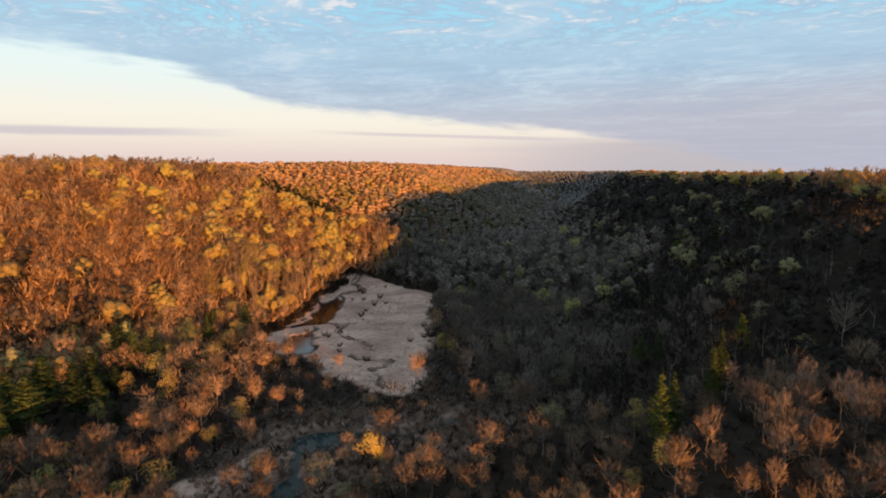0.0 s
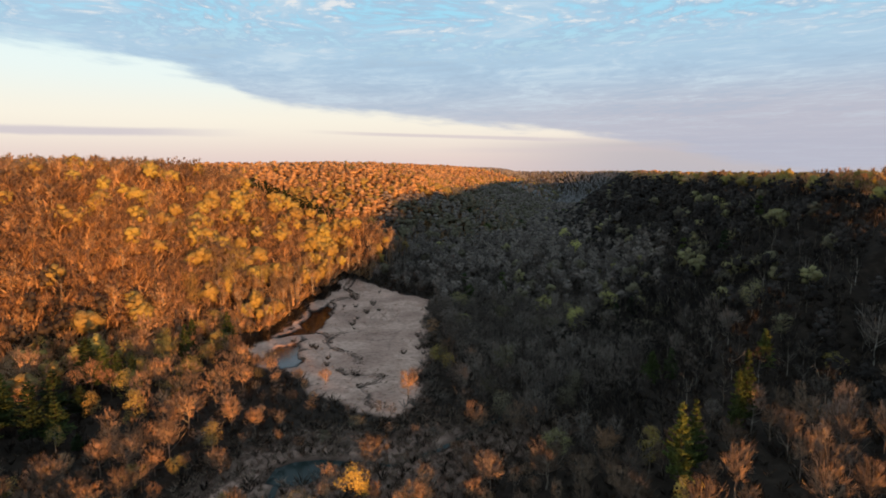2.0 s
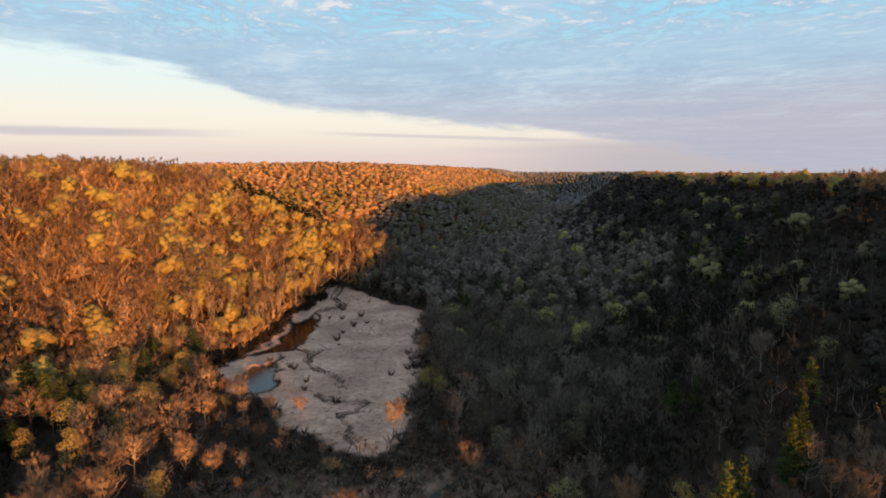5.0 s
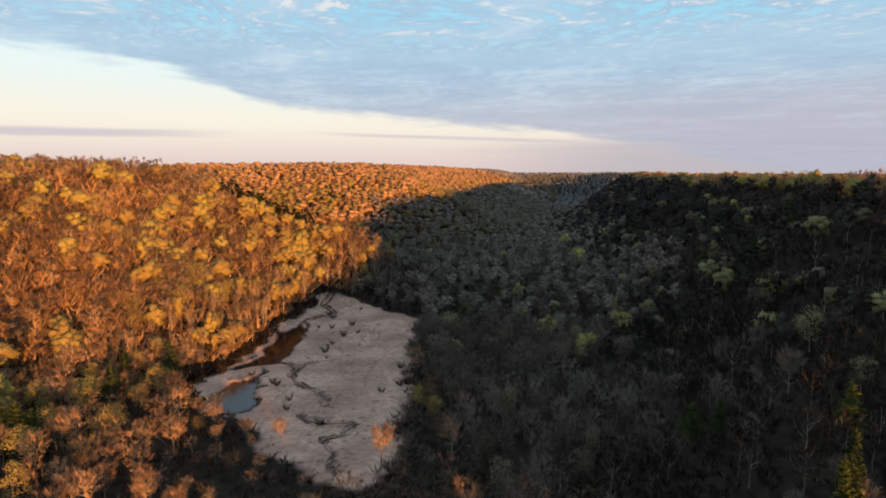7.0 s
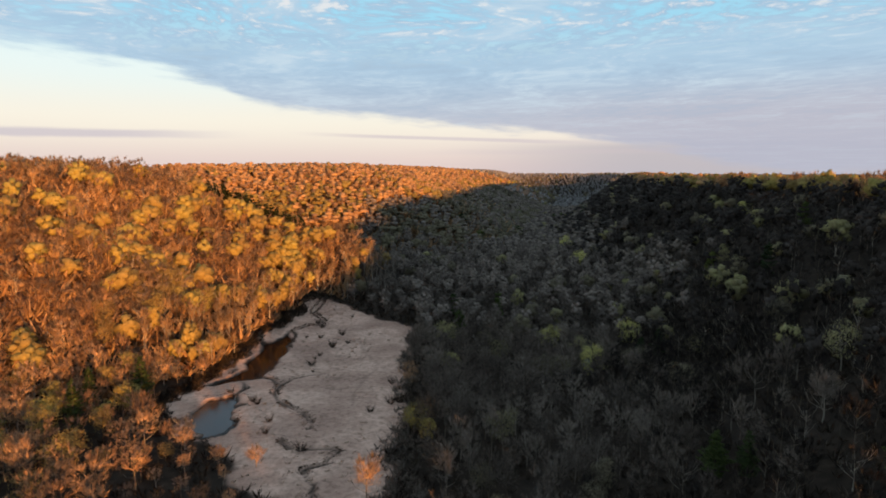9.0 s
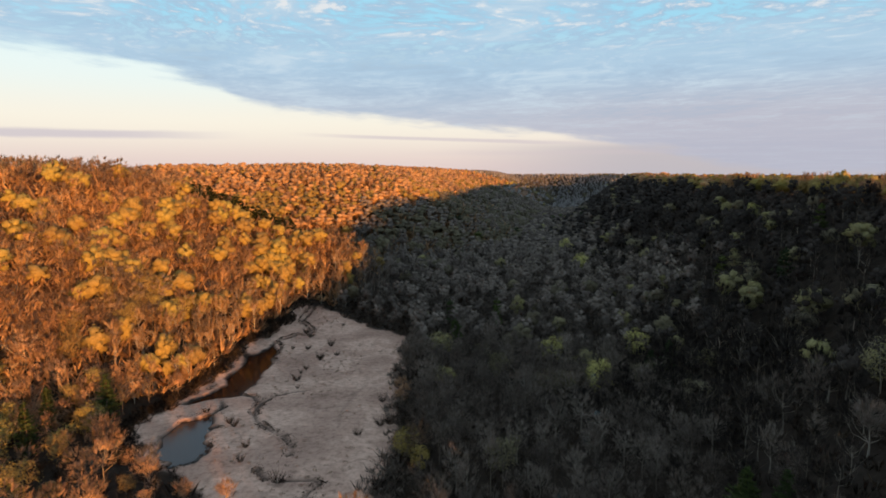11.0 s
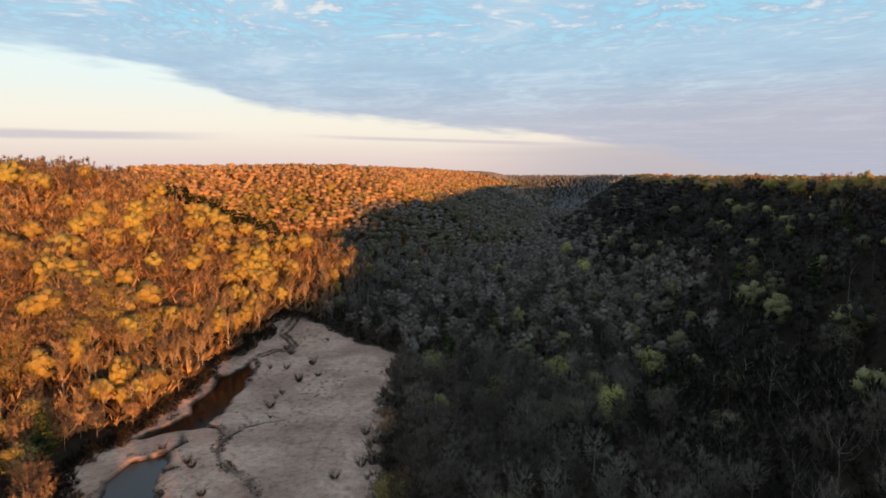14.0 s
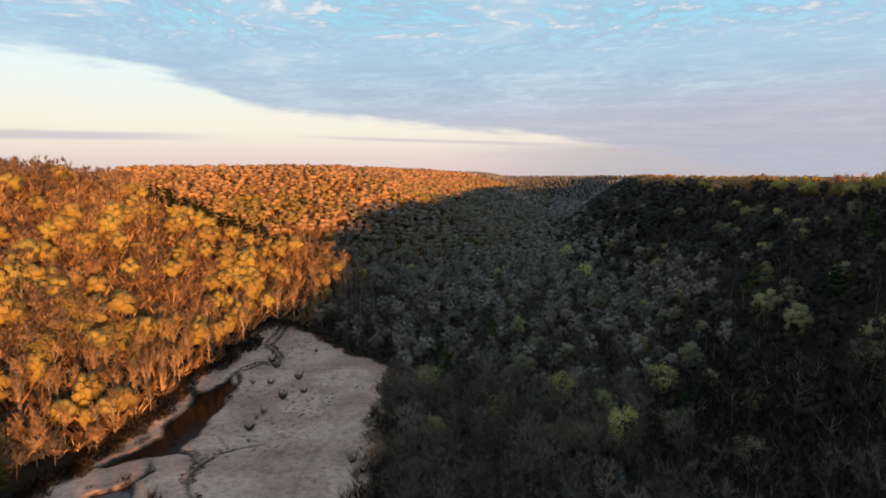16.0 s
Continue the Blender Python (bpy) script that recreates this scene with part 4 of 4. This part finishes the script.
SHADE_GREEN = [(63, 334, 16), (41, 297, 15), (29, 331, 13), (77, 640, 20), (76, 552, 18), (170, 481, 14), (129, 407, 14), (126, 380, 13), (69, 381, 12), (109, 301, 14), (110, 397, 13), (116, 443, 13), (109, 455, 12)]
for n, (x, y, h) in enumerate(SHADE_GREEN):
    tree_thing("leafy", (2 * n + 1) % 7, x, y, h, LIME if n < 6 else PALE_BUDS, "budding_tree", "lone tree in pale yellow-green young leaf amid shaded bare woods", "tree", "green trees of the shaded valley", 1.0, 55 * n, 0.1)
RED_BARE = [(-54, 133, 10.5), (-29.3, 160, 12), (-20, 133, 9), (-4.6, 132, 10), (0.7, 154, 12), (-3, 183, 13), (-26.7, 208, 13.5), (-68.6, 221.5, 7.5), (-57.5, 203, 6), (-59, 223, 7),
            (-89.4, 235, 8.2), (-93.5, 182, 12.5), (-90, 188.5, 10.3), (-76.5, 182.4, 12.5), (-68.6, 181, 9), (-91.5, 167, 10.6), (-94.4, 162, 9), (-84.7, 155.4, 8.6), (-99, 159, 9.8),
            (-94.4, 130, 9.5), (-102.6, 118, 10.2), (-88, 135, 9.6), (-77, 141.6, 6.5), (-160, 205, 18), (-119.5, 212, 11.6), (14.4, 156.5, 13), (23, 154, 10.2), (64, 152, 9.5), (54, 148, 10),
            (47, 140, 7), (72.3, 152, 11), (60.8, 122.5, 12.5), (72.5, 130.7, 7.5), (79, 130, 7.5), (50.8, 116, 9.5), (40.7, 120, 8.5), (69.5, 110.6, 10.8), (105, 173, 14), (96, 150, 9.5), (49, 126.6, 7),
            (-76, 218, 7), (-64, 214, 6), (-105, 289, 9), (-26, 283, 12), (-82, 229, 9)]
GREY_BARE = [(-60.3, 128.5, 9.5), (-51.6, 124, 8.6), (-13.3, 133, 10), (-28.7, 125.6, 7), (65, 118, 7), (7.8, 185, 12), (-58.8, 174, 5.5), (-52, 171, 5)]
for n, (x, y, h) in enumerate(GREY_BARE):
    tree_thing("bare", (2 * n + 1) % 7, x, y, h, TWIG, "bare_tree", "leafless grey-brown tree with fine upright twigs", "tree", "grey trees by the stream", 1.25, 85 * n, 0.1)
for n, (x, y, h) in enumerate(RED_BARE):
    tree_thing("bare", n % 7, x, y, h, TWIG if x > 40 or (x > -62 and y < 170) else RED_TWIG, "bare_tree", "leafless tree with dense reddish twigs, lit by low sun", "tree", "red-twigged trees", 1.2, 65 * n, 0.1, WARM_BARK)
SYCAMORES = [(15, 287, 15), (4, 350, 15), (0, 318, 13), (22, 262, 13), (62, 157, 12), (72, 136, 8), (112, 195, 19), (-83, 232, 11), (30, 226, 12), (78, 214, 14)]
for n, (x, y, h) in enumerate(SYCAMORES):
    tree_thing("bare", (3 * n + 1) % 7, x, y, h, GREY_TWIG, "sycamore_tree", "leafless sycamore with a pale whitish trunk and limbs", "tree", "pale-trunked sycamores", 1.05, 95 * n, 0.1, PALE_BARK)
MEADOW_SHRUBS = [(-66.8, 352, 3.4), (-66.4, 332, 3.2), (-82.5, 346.7, 1.8), (-75.8, 347, 2.2), (-68.6, 319.7, 1.8), (-69.5, 315.3, 1.6), (-68.5, 306.8, 2.4), (-77.4, 267.5, 2.6), (-75, 265.5, 2.4),
                 (-30.3, 268.5, 3.4), (-27.6, 270, 3.6), (-24.3, 269, 3.6), (-69.7, 388.4, 2), (-61, 339, 1.8), (-65.7, 299, 1.4), (-66, 251.7, 2.2), (-64, 243.3, 2.4), (-50.3, 233, 2.8),
                 (-88.5, 275.5, 2.0), (-84, 372, 3), (-80, 366, 2.5), (-89, 300, 1.5), (-54, 389.5, 2), (-33, 288, 3.2), (-36, 262, 2.2)]
for n, (x, y, h) in enumerate(MEADOW_SHRUBS):
    tree_thing("brush", n % 7, x, y, 1.6 * h, BRUSH, "shrub", "low dark leafless brush on the muddy meadow", "shrub", "meadow shrubs", 0.75, 33 * n, 0.1)


def foreground_trees(area, step, seed, most):
    """Trees near the drone's start, each of its own; those past the count join the mass behind."""
    p, kind, size, tint, warm, rng = plant_area(area, 0, step, seed, 1.5)
    fixed = np.array([q[:2] for q in PINES_LEFT + PINES_RIGHT + BUDDING + WILLOWS + SHADE_GREEN + RED_BARE + GREY_BARE + SYCAMORES])
    clear = np.hypot(p[:, None, 0] - fixed[None, :, 0], p[:, None, 1] - fixed[None, :, 1]).min(1) > 4.8
    count = {0: 0, 1: 0, 2: 0}
    for (x, y), k, s, ok in zip(p, kind, size, clear):
        if not ok or count[k] >= most or k == 2:
            continue
        count[k] += 1
        n = int(rng.integers(0, 7))
        slope = inside_distance(x, y, RIGHT_HILL) > 4
        turn, wide = rng.uniform(0, 360), rng.uniform(0.8, 1.05) if slope else rng.uniform(1.0, 1.3)
        if k == 0:
            red = vnoise(x, y, 14, 41) > 0.55
            # slope trees get duller twigs, weaker sunlight put into their colour
            tree_thing("bare", n, x, y, 12.5 * s, GREY_TWIG if slope and not red else RED_TWIG if red and not slope else TWIG, "bare_tree",
                       "leafless tree with reddish twigs in low sun" if red else "leafless grey-brown tree with fine upright twigs", "tree", "bare foreground trees", wide, turn, 0.1, WARM_BARK)
        else:
            tree_thing("leafy", n, x, y, 13.0 * s * (1.0 if slope else 0.72), BUDS, "budding_tree", "tree with sparse yellow-green young leaves", "tree", "budding trees in the foreground", wide, turn, 0.1)


foreground_trees((-150, 92, 104, 172), 6.9, 30, 300)

# ---- the woods ----
fixed_trees = np.array([q[:2] for q in PINES_LEFT + PINES_RIGHT + BUDDING + WILLOWS + SHADE_GREEN + RED_BARE + GREY_BARE + SYCAMORES])


def near_single(p):
    return np.hypot(p[:, None, 0] - fixed_trees[None, :, 0], p[:, None, 1] - fixed_trees[None, :, 1]).min(1) < 5.2


def tree_line(p):
    d = inside_distance(p[:, 0], p[:, 1], LEFT_HILL)
    return (d > -9) & (d < 22) & (p[:, 1] > 285) & (p[:, 1] < 490) & (p[:, 0] > -135)


fill((-135, -60, 262, 490), 1, 5.6, 39, "on the bank above the ponds", spread=0.8, skip=lambda p: ~tree_line(p) | near_single(p), sunny=True)
# here and above the near pond, brighter red twigs stand for strong sun
fill((-150, -76, 172, 250), 0, 7.4, 43, "at the foot of the sunlit slope", skip=near_single, twigs=RED_TWIG)
fill((-76, 92, 172, 250), 0, 7.2, 31, "on the valley floor", skip=near_single)
fill((-150, -92, 250, 305), 0, 7.0, 41, "on the slope above the near pond", skip=lambda p: tree_line(p) | near_single(p), twigs=RED_TWIG)
fill((-150, 92, 250, 340), 0, 6.5, 38, "behind the meadow", spread=1.2, skip=lambda p: tree_line(p) | near_single(p) | ((p[:, 0] < -92) & (p[:, 1] < 305)))
fill((-330, -150, 110, 340), 1, 7.4, 32, "on the near slope", spread=1.05)
fill((92, 260, 60, 340), 1, 8.2, 33, "on the shaded slope", spread=1.12)
RAVINE_LIP = [(-174, 450), (-157, 461), (-138, 471), (-119, 485), (-103, 498)]
fill((-330, 260, 340, 640), 1, 8.0, 34, "along both sides of the valley", spread=1.08, skip=lambda p: tree_line(p) | (segment_distance(p[:, 0], p[:, 1], RAVINE_LIP) < 6.5))
fill((-420, 330, 640, 1300), 2, 9.0, 35, "on the far hill", spread=1.6)
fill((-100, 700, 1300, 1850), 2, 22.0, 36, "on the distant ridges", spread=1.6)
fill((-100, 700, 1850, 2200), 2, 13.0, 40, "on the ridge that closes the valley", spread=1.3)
# unseen woods added to throw shade over the valley floor
fill((-330, 220, -120, 100), 2, 10.5, 37, "added out of view at the valley mouth", skip=lambda p: (np.abs(p[:, 0]) < 14) & (p[:, 1] > -20) & (land(p[:, 0], p[:, 1]) > 45))


def ravine_pines():
    """A band of conifers along the lip of the side ravine, darkened for its shade."""
    rng = np.random.default_rng(61)
    t = rng.uniform(0, 4, 70)
    k = np.minimum(t.astype(int), 3)
    a, b = np.array(RAVINE_LIP)[k], np.array(RAVINE_LIP)[k + 1]
    p = a + (b - a) * (t - k)[:, None] + rng.normal(size=(70, 2)) * 1.5
    woods("conifer_woods", "conifer", 1, p, rng.uniform(0.55, 0.8, 70), rng.uniform(0, 1, 70), [PINE_BARK, SHADE_NEEDLES], "band of conifers along the ravine lip, darkened for its shade")


ravine_pines()


def understory(area, step, seed, level, label, inside=-0.5, mat=None, big=1.0, where=None, shore=2.8):
    p, rng = scatter(*area, step, seed)
    m = (open_ground(p[:, 0], p[:, 1]) < inside) & (segment_distance(p[:, 0], p[:, 1], STREAM) > shore)
    m &= np.maximum(inside_distance(p[:, 0], p[:, 1], POOL), inside_distance(p[:, 0], p[:, 1], POOL_LOW)) < 0.3
    if where:
        m &= where(p)
    p = p[m]
    woods("underbrush", "brush", level, p, big * rng.uniform(0.5, 1.2, len(p)), rng.uniform(0, 1, len(p)), [BARK, mat or BRUSH], label, "brush")


understory((-150, 125, 85, 260), 4.3, 51, 1, "tangled leafless brush under the trees")
understory((-110, 100, 260, 450), 3.8, 52, 2, "leafless brush under the woods by the meadow", 1.0)
understory((-34, -12, 205, 385), 2.2, 54, 1, "grey brush along the edge of the meadow", 3.0, GREY_TWIG, 1.0, lambda p: open_ground(p[:, 0], p[:, 1]) > -5)
understory((-330, -85, 180, 520), 3.9, 53, 2, "brown saplings and brush on the sunlit slope", -2.0, FAR_TWIG, 3.0, lambda p: (inside_distance(p[:, 0], p[:, 1], LEFT_HILL) > -4) & (inside_distance(p[:, 0], p[:, 1], LEFT_HILL) < 190))


def by_water(p):
    """Jagged fringe of dead growth along ponds and creeks."""
    x, y = p[:, 0], p[:, 1]
    creek = np.minimum.reduce([segment_distance(x, y, c) for c in CREEKS])
    pond = np.maximum(inside_distance(x, y, POND_FAR), inside_distance(x, y, POND_NEAR))
    return ((creek > 0.8) & (creek < 2.0) | (pond < -0.8) & (pond > -2.6)) & (vnoise(x, y, 9, 71) > 0.42)


understory((-110, -20, 205, 425), 0.9, 56, 2, "dark dead growth fringing ponds and creeks", 99.0, None, 0.2, by_water)
understory((-110, -20, 205, 425), 3.4, 57, 2, "tussocks of dried tan grass on the meadow", 99.0, STRAW, 0.26,
           lambda p: (open_ground(p[:, 0], p[:, 1]) > 0) & (wet_and_carve(p[:, 0], p[:, 1])[1] < 0.2) & (vnoise(p[:, 0], p[:, 1], 14, 72) > 0.45))
understory((-112, -94, 240, 425), 1.3, 58, 1, "brown brush along the far bank of the ponds", 3.5, None, 0.7,
           lambda p: (open_ground(p[:, 0], p[:, 1]) > -4) & (np.maximum(inside_distance(p[:, 0], p[:, 1], POND_FAR), inside_distance(p[:, 0], p[:, 1], POND_NEAR)) < -2.5))
understory((-90, 20, 125, 195), 1.6, 60, 1, "tall dead growth overhanging the stream", 99.0, BANK_BRUSH, 0.62, lambda p: (segment_distance(p[:, 0], p[:, 1], STREAM) < 3.2) & (vnoise(p[:, 0], p[:, 1], 6, 73) > 0.36), 0.7)
understory((-90, 40, 118, 205), 2.0, 59, 1, "grey-brown brush on the banks of the stream", 99.0, BANK_BRUSH, 0.6, lambda p: segment_distance(p[:, 0], p[:, 1], STREAM) < 25, 2.2)
understory((-330, 30, 590, 960), 5.6, 61, 2, "brown saplings on the sunlit far hill", -2.0, DISTANT[0], 4.2, lambda p: (inside_distance(p[:, 0], p[:, 1], FAR_HILL) > 0) & (inside_distance(p[:, 0], p[:, 1], FAR_HILL) < 220))
